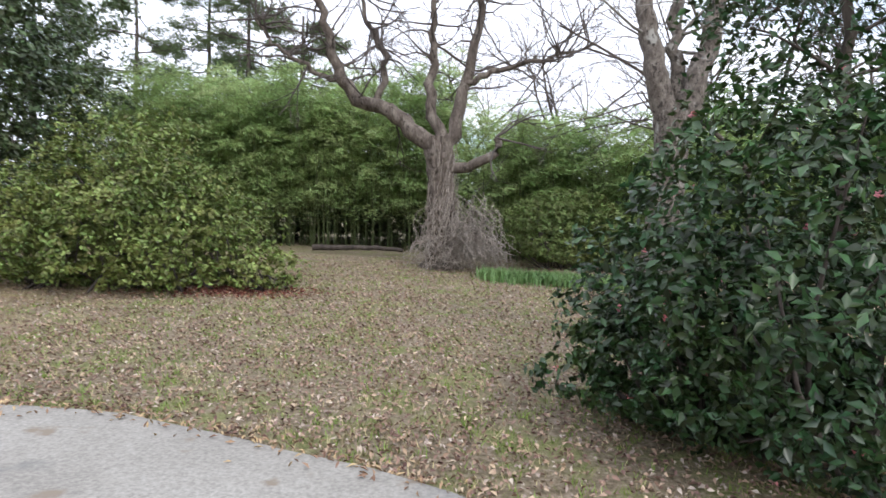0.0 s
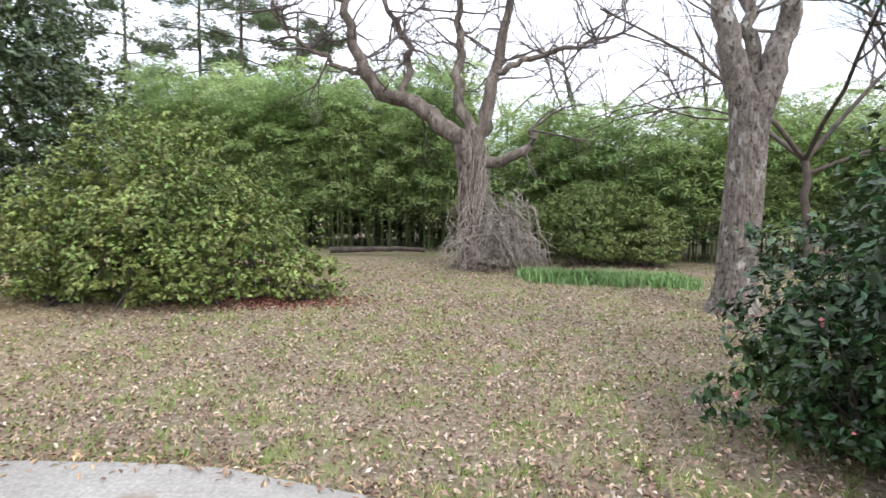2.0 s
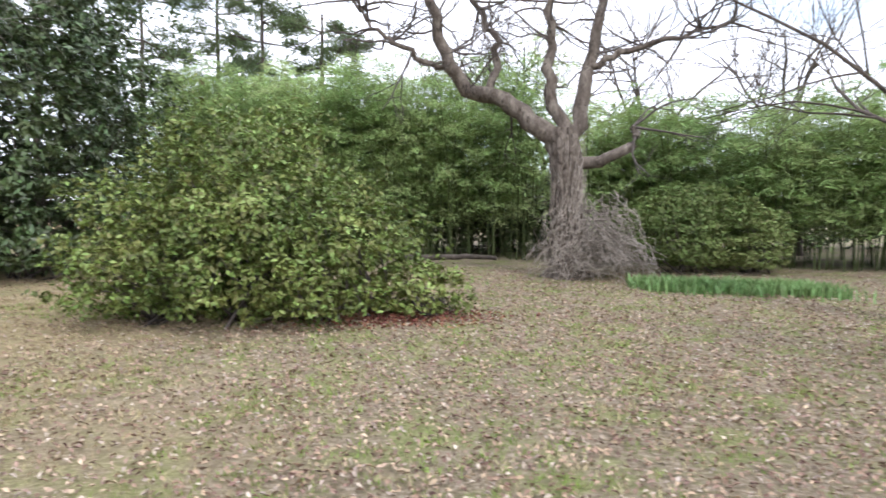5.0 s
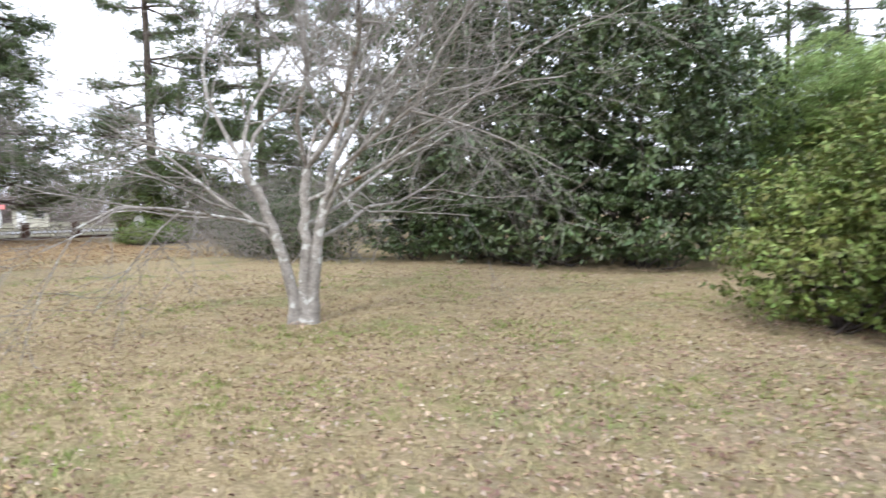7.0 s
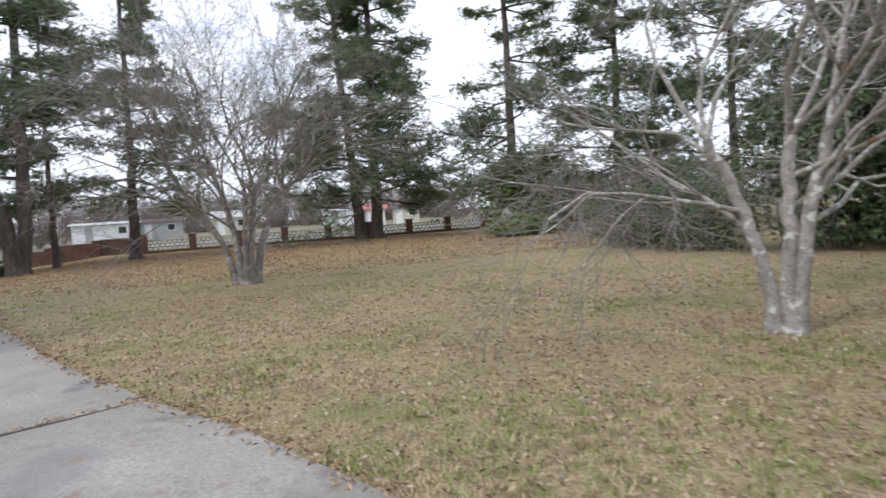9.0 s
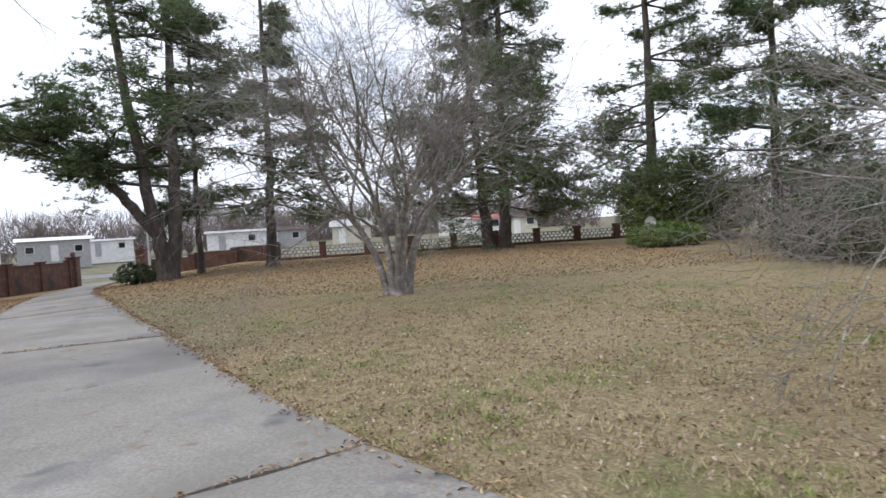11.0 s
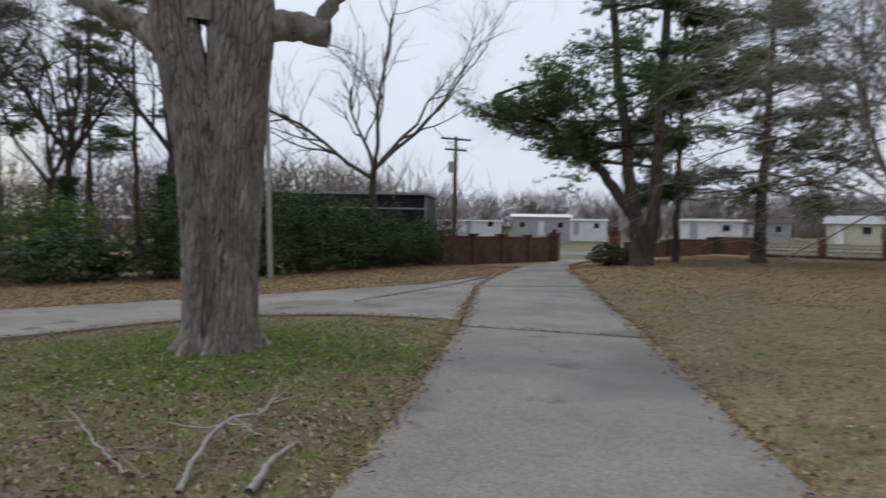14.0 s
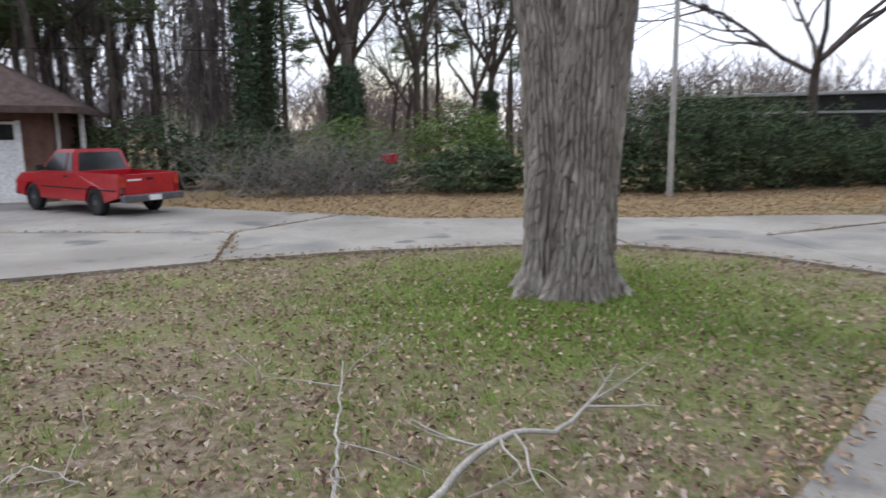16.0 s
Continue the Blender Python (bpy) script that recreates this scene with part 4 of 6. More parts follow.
def bamboo_grove(name, line, n_culm, n_leaf, hgt, seed, label, deep=4.5, leaf="leaf_bamboo"):
    """A grove along a line of plan points: jointed culms below, drooping leaf sprays above."""
    rng = np.random.default_rng(seed)
    line = np.array(line, float)
    x0, y0 = line.mean(0)
    e = thing(name, x0, y0, 0, label, "bamboo", kind="stuff")
    seg = np.linalg.norm(np.diff(line, axis=0), axis=1)
    cum = np.concatenate([[0], np.cumsum(seg)]) / seg.sum()
    u = rng.random(n_culm)
    nrm = np.array([line[-1, 1] - line[0, 1], -(line[-1, 0] - line[0, 0])])
    nrm = -nrm / np.linalg.norm(nrm)
    back = rng.random(n_culm) ** 1.4 * deep
    px = np.interp(u, cum, line[:, 0]) + nrm[0] * back - x0
    py = np.interp(u, cum, line[:, 1]) + nrm[1] * back - y0
    hh = hgt * rng.uniform(0.75, 1.15, n_culm)
    paths, cs, ns = [], [], []
    per = n_leaf // n_culm
    for a, b, h1 in zip(px, py, hh):
        lean = rng.normal(size=2) * 0.5
        z0 = float(height(a + x0, b + y0)) - 0.05
        p = np.array([(a, b, z0), (a + lean[0] * 0.2, b + lean[1] * 0.2, h1 * 0.5), (a + lean[0] * 0.6, b + lean[1] * 0.6, h1 * 0.85), (a + lean[0] * 1.5, b + lean[1] * 1.5, h1)])
        paths.append((p, [0.02, 0.017, 0.01, 0.004]))
        f = 0.24 + 0.8 * rng.random(per) ** 0.75
        q = np.stack([np.interp(f, [0, 0.5, 0.85, 1], p[:, k]) for k in range(3)], 1)
        nodes = np.floor(f * 15)
        ang = nodes * 2.4 + a * 7
        f = (nodes + 0.5 + rng.normal(size=per) * 0.12) / 15
        q = np.stack([np.interp(f, [0, 0.5, 0.85, 1], p[:, k]) for k in range(3)], 1)
        ang = ang + rng.normal(size=per) * 0.35
        out = rng.random(per) ** 0.8 * 0.95
        q[:, 0] += np.cos(ang) * out + rng.normal(size=per) * 0.05
        q[:, 1] += np.sin(ang) * out + rng.normal(size=per) * 0.05
        q[:, 2] += 0.35 * out - 0.6 * out ** 2 + rng.normal(size=per) * 0.04
        cs.append(q)
        ns.append(np.stack([np.cos(ang) * 0.4, np.sin(ang) * 0.4, np.ones(per)], 1))
    put("culms", tube_mesh("culms", paths, 5), "culm", e)
    c, nn = np.concatenate(cs), np.concatenate(ns)
    put("leaves", leaf_mesh("leaves", c, nn + rng.normal(size=c.shape) * 0.4, 0.22, 0.15, rng), leaf, e)


bamboo_grove("bamboo_grove", [(-12, 23.5), (-7, 22.3), (-3, 22.6), (0, 21.0)], 300, 200000, 5.6, 71, "tall green bamboo thicket with a dark interior")
bamboo_grove("bamboo_grove", [(0.5, 19.5), (4.5, 18.0), (8.0, 16.5), (14, 13.5)], 250, 160000, 4.0, 72, "arching bright green bamboo thicket", 4.0)
shrub("evergreen_shrub", 3.0, 17.2, [(0, 0, 1.7, 1.3, 2.1), (1.3, -0.4, 1.0, 1.0, 1.5)], "leaf_juniper", 14000, 0.10, "loose green shrub with reddish tips", "bush", seed=15)
shrub("evergreen_shrub", 10.2, 14.6, [(0, 0, 2.4, 1.6, 2.6), (3.0, -1.2, 2.2, 1.6, 2.8)], "leaf_hedge", 18000, 0.12, "deep green shrub thicket", "bush", seed=16)
shrub("evergreen_shrub", 14.0, 11.5, [(0, 0, 3.0, 3.5, 4.0)], "leaf_hedge", 14000, 0.14, "deep green shrub thicket", "bush", seed=17)


# dark foliage added behind the bamboo to stand in for its shaded interior
def bamboo_backing(x, y, lobes, seed, leaf="leaf_hedge", n=20000, size=0.2, label="added dark evergreen mass backing the shaded bamboo"):
    shrub("bamboo_shade_backing", x, y, lobes, leaf, n, size, label, "trees", seed=seed, lumps=0.35, freq=8)


# the near row blocks pale ground between culms, the far row the horizon
bamboo_backing(-4, 25.6, [(-7, 1.2, 3.5, 1.2, 3.0), (-2, 0.8, 3.5, 1.2, 3.0), (3, -0.8, 3.5, 1.2, 2.8), (7.5, -3.4, 3.2, 1.2, 2.8)], 82, n=16000)
bamboo_backing(-6, 28.5, [(-6, 0, 5, 1.6, 3.9), (1, 0, 5, 1.6, 3.9), (8, -1, 6, 2, 3.6), (15, -4, 6, 2, 3.6)], 81, n=34000)
shrub("yew_shrub", -37.0, 15.3, [(0, 0, 1.3, 1.7, 1.25), (-0.3, 1.0, 1.1, 1.2, 1.0), (0, -1.0, 1.0, 1.0, 0.85)], "leaf_bright", 12000, 0.10, "low spreading yellow-green shrub behind the dish", "bush", seed=18)
shrub("juniper_tree", -40.5, 18.0, [(0, 0, 2.0, 2.4, 4.8), (0.3, 2.2, 1.8, 2.0, 3.8), (0, -1.8, 1.5, 1.5, 3.4)], "leaf_juniper", 34000, 0.13, "tall feathery green juniper", "tree", seed=19)


def thicket(x, y, n, rx, ry, hgt, seed, label, mat="twig_grey", name="bare_thicket", leafy=0):
    rng = np.random.default_rng(seed)
    e = thing(name, x, y, float(height(x, y)), label, "thicket", kind="stuff")
    paths = {}
    for _ in range(n):
        p = np.array([rng.normal() * rx * 0.5, rng.normal() * ry * 0.5, -0.03])
        grow(paths, p, rng.normal(size=3) * [0.6, 0.6, 0.2] + [0, 0, 1.0], 0.018, hgt * rng.uniform(0.6, 1.0), 2, rng, 0.5, (3, 6), 0.6, 0.8, -0.08, 0.1)
    put("stemwork", tube_mesh("stemwork", sum(paths.values(), []), 3), mat, e)
    if leafy:
        c, d = blob(leafy, (0, 0, hgt * 0.35), (rx * 0.9, ry * 0.9, hgt * 0.5), rng, 0.3, 0.6, 4, 0.02)
        put("foliage", leaf_mesh("foliage", c, d + rng.normal(size=d.shape) * 0.6, 0.12, 0.5, rng), "leaf_hedge", e)
    return e


thicket(-24.2, 14.4, 120, 4.2, 1.6, 2.9, 91, "tangled grey bare shrub thicket", leafy=9000)
thicket(-28.5, 15.7, 60, 2.8, 2.0, 3.2, 92, "tangled grey bare shrub thicket")

# ---- the southern edge: hedge, brush and woods ----
HEDGE = [(-39.5, -18.3, 2.2), (-36.2, -18.2, 2.6), (-33.2, -17.9, 2.8), (-30.2, -17.5, 3.0), (-27.4, -17.4, 3.0), (-24.6, -17.9, 2.7)]
for k, (hx, hy, hh) in enumerate(HEDGE):
    shrub("hedge_bush", hx, hy, [(0, 0, 2.0, 1.4, hh), (0.7, 0.4, 1.3, 1.0, hh * 0.8), (-0.8, -0.6, 1.5, 1.3, hh * 1.12)], "leaf_hedge", 12000, 0.12, "overgrown dark green hedge bush", "bush", "hedge bushes along the drive", seed=100 + k, lumps=0.5, freq=5)
for k, (hx, hy, hh, lf) in enumerate([(-21.6, -19.0, 1.4, "leaf_hedge"), (-22.2, -21.6, 2.7, "leaf_bright"), (-18.8, -22.8, 2.2, "leaf_bright"), (-15.6, -24.2, 2.2, "leaf_hedge"), (-12.6, -24.6, 2.4, "leaf_hedge"), (-9.6, -26.5, 2.6, "leaf_hedge")]):
    shrub("woodland_shrub", hx, hy, [(0, 0, 1.9, 1.4, hh), (-1.0, -0.5, 1.4, 1.2, hh * 0.85)], lf, 8000, 0.13, "loose green shrub at the wood's edge", "bush", "shrubs at the wood's edge", seed=120 + k, lumps=0.3)
thicket(-17.0, -20.4, 120, 2.8, 1.0, 1.9, 95, "heap of grey brush and bare branches", "twig_grey", "brush_heap", 900)
thicket(-19.6, -19.9, 30, 1.6, 0.8, 1.1, 96, "heap of brown brush and dead vines", "vine", "brush_heap", 500)
rngr = np.random.default_rng(2)
poin = thing("red_leaved_sprig", -19.1, -19.0, float(height(-19.1, -19.0)), "small sprig of bright crimson leaves", "shrub")
pr, dr = blob(70, (0, 0, 1.05), (0.24, 0.18, 0.12), rngr)
put("leaves", leaf_mesh("leaves", pr, dr, 0.12, 0.5, rngr), "red_leaf", poin)
put("stem", tube_mesh("stem", [([(0, 0, -0.05), (0.05, 0, 0.5), (0, 0, 1.1)], [0.015, 0.012, 0.006])], 4), "twig_dark", poin)


def bare_tree_parts(e, seed, hgt, r, fork, ivy=0, spread=0.5, depth=3):
    rng = np.random.default_rng(seed)
    l = limb_path([(0, 0, -0.1), (rng.normal() * 0.1, rng.normal() * 0.1, fork * 0.5), (rng.normal() * 0.25, rng.normal() * 0.25, fork)], r, r * 0.75, rng, 0.03, 12)
    l[1][0] *= 1.3
    put("trunk", tube_mesh("trunk", [l], 10), "bark_dark", e, smooth=True)
    paths = {}
    for k in range(5):
        a = k * 1.3 + rng.random()
        grow(paths, l[0][-1 if k < 4 else -2], (math.cos(a) * spread * 1.2, math.sin(a) * spread * 1.2, 1.0 if k < 4 else 0.75), r * 0.55, (hgt - fork) * 0.75, depth, rng, 0.34, (4, 6), 0.6, 0.65, 0.05, 0.25)
    put("branchwork", tube_mesh("branchwork", paths[depth] + paths[depth - 1], 6), "bark_dark", e)
    put("twig_spray", tube_mesh("twig_spray", sum((paths[d] for d in range(depth - 1)), []), 3), "twig_dark", e)
    if ivy:
        n = 5200
        z = rng.random(n) * ivy
        a = rng.random(n) * 6.28
        rr = r * 1.1 + np.abs(rng.normal(size=n)) * 0.16
        c = np.stack([np.interp(z, l[0][:, 2], l[0][:, 0]) + rr * np.cos(a), np.interp(z, l[0][:, 2], l[0][:, 1]) + rr * np.sin(a), z], 1)
        put("ivy", leaf_mesh("ivy", c, np.stack([np.cos(a), np.sin(a), 0.4 + 0 * a], 1) + rng.normal(size=c.shape) * 0.4, 0.13, 0.8, rng), "ivy", e, "dense dark green ivy")
    return e


def bare_tree(x, y, seed, hgt, r, fork, label, group="", ivy=0, spread=0.5):
    return bare_tree_parts(thing("bare_tree", x, y, float(height(x, y)), label, "tree", group), seed, hgt, r, fork, ivy, spread)


bare_tree(-36.2, -19.4, 41, 14.0, 0.21, 4.6, "spreading bare tree rising above the hedge", spread=1.0)
bare_tree(6.6, 13.7, 46, 9.5, 0.10, 2.4, "dark crooked bare tree behind the camellia", spread=0.8)
back = bare_tree(1.5, 26.0, 47, 9.0, 0.12, 3.5, "thin bare tree rising behind the bamboo", "bare trees behind the bamboo", spread=0.7)
for a, b in ((5, 24), (8.5, 22), (11, 18), (-1.5, 28), (14, 16)):
    copy_thing(back, pose(a, b, 0, 0, 0, a * 70))
WG = "bare trees of the south wood"
protos = [bare_tree(-24.2, -30, 42, 13, 0.2, 5.0, "tall bare winter tree in the wood", WG),
          bare_tree(-20.0, -27.0, 43, 14, 0.26, 5.5, "tall bare winter tree with ivy on its trunk", WG, 4.4),
          bare_tree(-28.5, -33, 44, 12, 0.17, 4.0, "slender bare winter tree in the wood", WG)]
ivytree = [bare_tree(-16.4, -28.4, 45, 15, 0.3, 9.0, "thick trunk wrapped in dark ivy", "ivy-clad trees", 9.0), None]
ivytree[1] = copy_thing(ivytree[0], pose(-17.4, -29.6, float(height(-17.4, -29.6)), 0, 0, 80))
rngw = np.random.default_rng(77)
for k in range(12):
    a = rngw.uniform(-36, 4)
    b = -rngw.uniform(29, 48) - (5 if a > -10 else 0)
    q = protos[k % 3]
    t = copy_thing(q, pose(a, b, float(height(a, b)), 0, 0, rngw.uniform(0, 360)))
for a, b in ((-11.5, -35), (-9, -33.5), (-7, -36), (-4.5, -34), (-2, -36), (-10, -38), (-5.5, -38.5), (0, -34)):
    copy_thing(protos[0], pose(a, b, float(height(a, b)), 0, 0, a * 53))
wp = pine("pine_tree", -27.0, -36.0, 17, 0.2, 59, "tall thin pine in the south wood", "pines of the south wood", 0.55, ((0, 0, 0.3, 0.3),), 15, 2.3, 2)
for k in range(16):
    a, b = rngw.uniform(-38, 0), -rngw.uniform(33, 50)
    copy_thing(wp, pose(a, b, float(height(a, b)), 0, 0, rngw.uniform(0, 360)))
for a, b in ((-5.5, -35), (-2, -32), (0, -29), (-7, -40), (-3, -38), (2, -36), (-9.5, -27.5), (-6.5, -30), (-11.5, -30.5), (-8, -33), (-4, -28)):
    copy_thing(wp, pose(a, b, float(height(a, b)), 0, 0, rngw.uniform(0, 360)))


def draped_tree(x, y, seed, hgt, wide):
    """A bare tree smothered from top to bottom in hanging vine stems."""
    rng = np.random.default_rng(seed)
    e = thing("vine_draped_tree", x, y, float(height(x, y)), "tall bare tree draped in brown hanging vines", "tree", "vine-draped trees of the south wood")
    l = limb_path([(0, 0, -0.1), (0.1, 0.1, hgt * 0.5), (0.2, -0.1, hgt)], 0.22, 0.08, rng, 0.05)
    put("trunk", tube_mesh("trunk", [l], 9), "bark_dark", e, smooth=True)
    strands = []
    for _ in range(300):
        a, rr = rng.uniform(0, 6.28), wide * rng.random() ** 0.7
        z1 = hgt * rng.uniform(0.25, 1.0) * (1 - 0.25 * rr / wide)
        z0 = max(0.2, z1 - rng.uniform(1.2, 4.5))
        q = np.array([rr * math.cos(a), rr * math.sin(a), z1])
        w = np.array([q[0] * rng.uniform(0.75, 1.15), q[1] * rng.uniform(0.75, 1.15), z0])
        strands.append(limb_path([q * [0.7, 0.7, 1.02], q, (q + w) / 2 + rng.normal(size=3) * 0.2, w], 0.028, 0.01, rng, 0.06, 7))
    put("vines", tube_mesh("vines", strands, 3), "hanging_vine", e, "hanging brown vine stems")


for k, (a, b, hh) in enumerate(((-14.9, -30.5, 13.5), (-13.2, -32.0, 14.5), (-11.6, -33.5, 14.0), (-9.6, -34.0, 14.5), (-15.6, -34.0, 12.0))):
    draped_tree(a, b, 500 + k, hh, 1.5)


def far_woods(name, arc, n, hgt, seed, label):
    """A distant bare wood: upright sprays of fine twigs, joined."""
    rng = np.random.default_rng(seed)
    e = thing(name, 0, 0, -1.0, label, "woods", kind="stuff")
    a = rng.uniform(arc[0], arc[1], n)
    d = rng.uniform(arc[2], arc[3], n)
    vs = []
    for ang, dd in zip(a, d):
        cx, cy = -10 - math.sin(ang) * dd, math.cos(ang) * dd
        h1 = hgt * rng.uniform(0.6, 1.15)
        m = 90
        f = rng.random(m)
        o = rng.normal(size=(m, 3)) * [0.55, 0.55, 0.35] + [0, 0, 1.0]
        p = np.stack([cx + rng.normal(size=m) * h1 * 0.22 * f, cy + rng.normal(size=m) * h1 * 0.22 * f, h1 * f * 0.75], 1)
        s = unit(np.cross(o, rng.normal(size=(m, 3)))) * 0.055
        vs.append(np.stack([p - s, p + s, p + unit(o) * h1 * 0.32], 1))
    v = np.concatenate(vs).reshape(-1, 3)
    put("twig_spray", mesh_from("twig_spray", v, np.arange(len(v)).reshape(-1, 3)), "far_twig", e)


far_woods("far_wood", (radians(70), radians(125), 125, 165), 420, 10, 201, "distant grey-brown bare wood")
far_woods("far_wood", (radians(120), radians(200), 60, 95), 260, 10, 202, "distant grey-brown bare wood")
far_woods("far_wood", (radians(-60), radians(70), 90, 130), 380, 9, 203, "distant grey-brown bare wood")

# ---- walls, fence and gate ----


def brick_wall(x0, y0, x1, y1, hgt, label, name):
    n = max(1, int(math.hypot(x1 - x0, y1 - y0) / 2.6))
    e = thing(name, x0, y0, 0, label, "wall", kind="structure")
    ang = math.atan2(y1 - y0, x1 - x0)
    for i in range(n):
        f0, f1 = i / n, (i + 1) / n
        ax, ay, bx, by = x0 + (x1 - x0) * f0, y0 + (y1 - y0) * f0, x0 + (x1 - x0) * f1, y0 + (y1 - y0) * f1
        z = float(height((ax + bx) / 2, (ay + by) / 2))
        L = math.hypot(bx - ax, by - ay)
        p = put("panel", box(0.16, L - 0.16, -0.1, 0.1, -0.2, hgt, 0.008), "brick", e)
        p.matrix_basis = pose(ax - x0, ay - y0, z, 0, 0, math.degrees(ang))
        bm = box(-0.19, 0.19, -0.19, 0.19, -0.2, hgt + 0.1, 0.01)
        box_bm(bm, -0.23, 0.23, -0.23, 0.23, hgt + 0.1, hgt + 0.17, 0.01)
        p = put("pier", bm, "brick", e)
        p.matrix_basis = pose(ax - x0, ay - y0, z, 0, 0, math.degrees(ang))
        p = put("coping", box(0.19, L - 0.19, -0.13, 0.13, hgt, hgt + 0.05, 0.006), "trim_grey" if name == "wall_street" else "brick", e)
        p.matrix_basis = pose(ax - x0, ay - y0, z + 0.003, 0, 0, math.degrees(ang))


brick_wall(-50.0, -15.7, -39.0, -17.2, 1.45, "old red-brown brick wall with piers", "wall_gate")
brick_wall(-51.0, -3.8, -51.4, -11.6, 0.95, "low dark brick wall with pale coping", "wall_street")


def gate_post(x, y, hgt, label):
    e = thing("gate_post", x, y, float(height(x, y)), label, "gate post", "gate posts")
    bm = box(-0.28, 0.28, -0.28, 0.28, -0.3, hgt, 0.012)
    put("pier", bm, "brick", e)
    put("cap", box(-0.34, 0.34, -0.34, 0.34, hgt, hgt + 0.09, 0.02), "brick", e)
    fin = bmesh.new()
    bmesh.ops.create_uvsphere(fin, u_segments=14, v_segments=9, radius=0.15, matrix=Matrix.Translation((0, 0, hgt + 0.22)))
    put("finial", fin, "brick", e, smooth=True)


gate_post(-50.4, -15.6, 1.72, "square brick gate post with a ball finial")
gate_post(-51.4, -12.0, 1.72, "square brick gate post with a ball finial")
gate = thing("metal_gate", -51.4, -12.35, float(height(-51.4, -12.3)), "open pale tubular metal gate", "gate", rz=195)
for zz in (0.15, 0.55, 1.15):
    put("rail", cyl(0.022, 0.022, (0, 0, zz), (1.9, 0, zz), 8), "metal", gate)
for k in range(9):
    put("bar", cyl(0.012, 0.012, (0.05 + k * 0.225, 0, 0.06), (0.05 + k * 0.225, 0, 1.15), 6), "metal", gate)

fence = thing("breeze_block_fence", -49.6, -3.6, 0, "pierced pale breeze-block fence with brick piers", "fence")
PITCH = 2.75


def lattice_panel():
    bm = bmesh.new()
    w, rows, cols = PITCH - 0.4, 3, 8
    for r in range(rows + 1):
        box_bm(bm, 0.2, 0.2 + w, -0.06, 0.06, 0.10 + r * 0.19, 0.145 + r * 0.19)
    for r in range(rows):
        for c in range(cols + 1):
            x = 0.2 + (c + (0.5 if r % 2 else 0.0)) * w / (cols + 0.5)
            box_bm(bm, x - 0.035, x + 0.035, -0.055, 0.055, 0.145 + r * 0.19, 0.10 + (r + 1) * 0.19)
    me = bpy.data.meshes.new("panel")
    bm.to_mesh(me)
    bm.free()
    return me


panel_me, base_me = lattice_panel(), bpy.data.meshes.new("plinth")
b0 = box(0.2, PITCH - 0.2, -0.08, 0.08, -0.25, 0.1, 0.005)
b0.to_mesh(base_me)
b0.free()
for me, mt in ((panel_me, "block"), (base_me, "brick")):
    me.materials.append(M[mt])
for k in range(11):
    y = k * PITCH
    z = float(height(-49.6, -3.6 + y)) + 0.02
    for nm, me in (("panel", panel_me), ("plinth", base_me)):
        o = new(nm, me)
        o.parent = fence
        o.matrix_basis = pose(0, y, z, 0, 0, 90)
    bm = box(-0.2, 0.2, -0.2, 0.2, -0.25, 0.92, 0.01)
    box_bm(bm, -0.24, 0.24, -0.24, 0.24, 0.92, 0.99, 0.01)
    o = put("pier", bm, "brick", fence)
    o.matrix_basis = pose(0, y, z)

# ---- shed, poles, dish ----
shed = thing("metal_shed", -41.8, -19.8, float(height(-41.8, -19.8)), "long black flat-roofed shed behind the hedge", "shed", rz=-63)
SL = 9.0
put("wall", box(0, SL, -6.0, 0, -0.3, 3.75, 0.01), "shed", shed)
put("roof", box(-0.15, SL + 0.2, -6.2, 0.2, 3.754, 3.90, 0.015), "trim_grey", shed, "grey metal roof edge")
put("rail", box(0, SL, 0.003, 0.06, 2.95, 3.05, 0.005), "trim_grey", shed)
for k in range(6):
    put("post", box(0.02 + k * (SL - 0.14) / 5, 0.12 + k * (SL - 0.14) / 5, 0.003, 0.05, -0.25, 3.74), "shed" if k else "trim_grey", shed)
for k in range(30):
    put("batten", box(0.2 + k * 0.29, 0.23 + k * 0.29, 0.003, 0.03, -0.2, 2.94), "shed", shed)

upole = thing("utility_pole", -53.5, -24.8, float(height(-53.5, -24.8)), "dark wooden utility pole with crossarms", "utility pole", rz=60)
put("pole", cyl(0.17, 0.12, (0, 0, -0.2), (0, 0, 9.0), 12), "bark_dark", upole)
for zz, hw in ((8.75, 1.25), (7.95, 0.9)):
    put("crossarm", box(-0.06, 0.06, -hw, hw, zz, zz + 0.13, 0.01), "bark_dark", upole)
    for yy in (-0.9, -0.45, 0.45, 0.9):
        put("insulator", cyl(0.04, 0.03, (0, yy * hw, zz + 0.13), (0, yy * hw, zz + 0.28), 8), "trim_grey", upole)
put("transformer", cyl(0.24, 0.24, (0.1, -0.42, 6.3), (0.1, -0.42, 7.1), 14), "trim_grey", upole)
lp = thing("lamp_pole", -88, -22, -0.6, "distant thin street lamp pole", "lamp pole")
put("pole", cyl(0.13, 0.09, (0, 0, -0.5), (0, 0, 8.6), 8), "trim_grey", lp)
put("lamp_arm", box(-0.1, 0.1, -0.2, 1.2, 8.3, 8.45, 0.02), "trim_grey", lp)

wpole = thing("wooden_pole", -26.1, -15.6, float(height(-26.1, -15.6)), "thin pale weathered leaning pole", "pole")
put("pole", cyl(0.085, 0.065, (0, 0, -0.2), (0.12, -0.05, 5.3), 12), "pole", wpole)
put("wire", tube_mesh("wire", [limb_path([(0.12, -0.05, 5.1), (9, -8, 4.3), (20, -13.5, 4.5)], 0.012, 0.012, np.random.default_rng(1), 0, 20)], 4), "rubber", wpole)

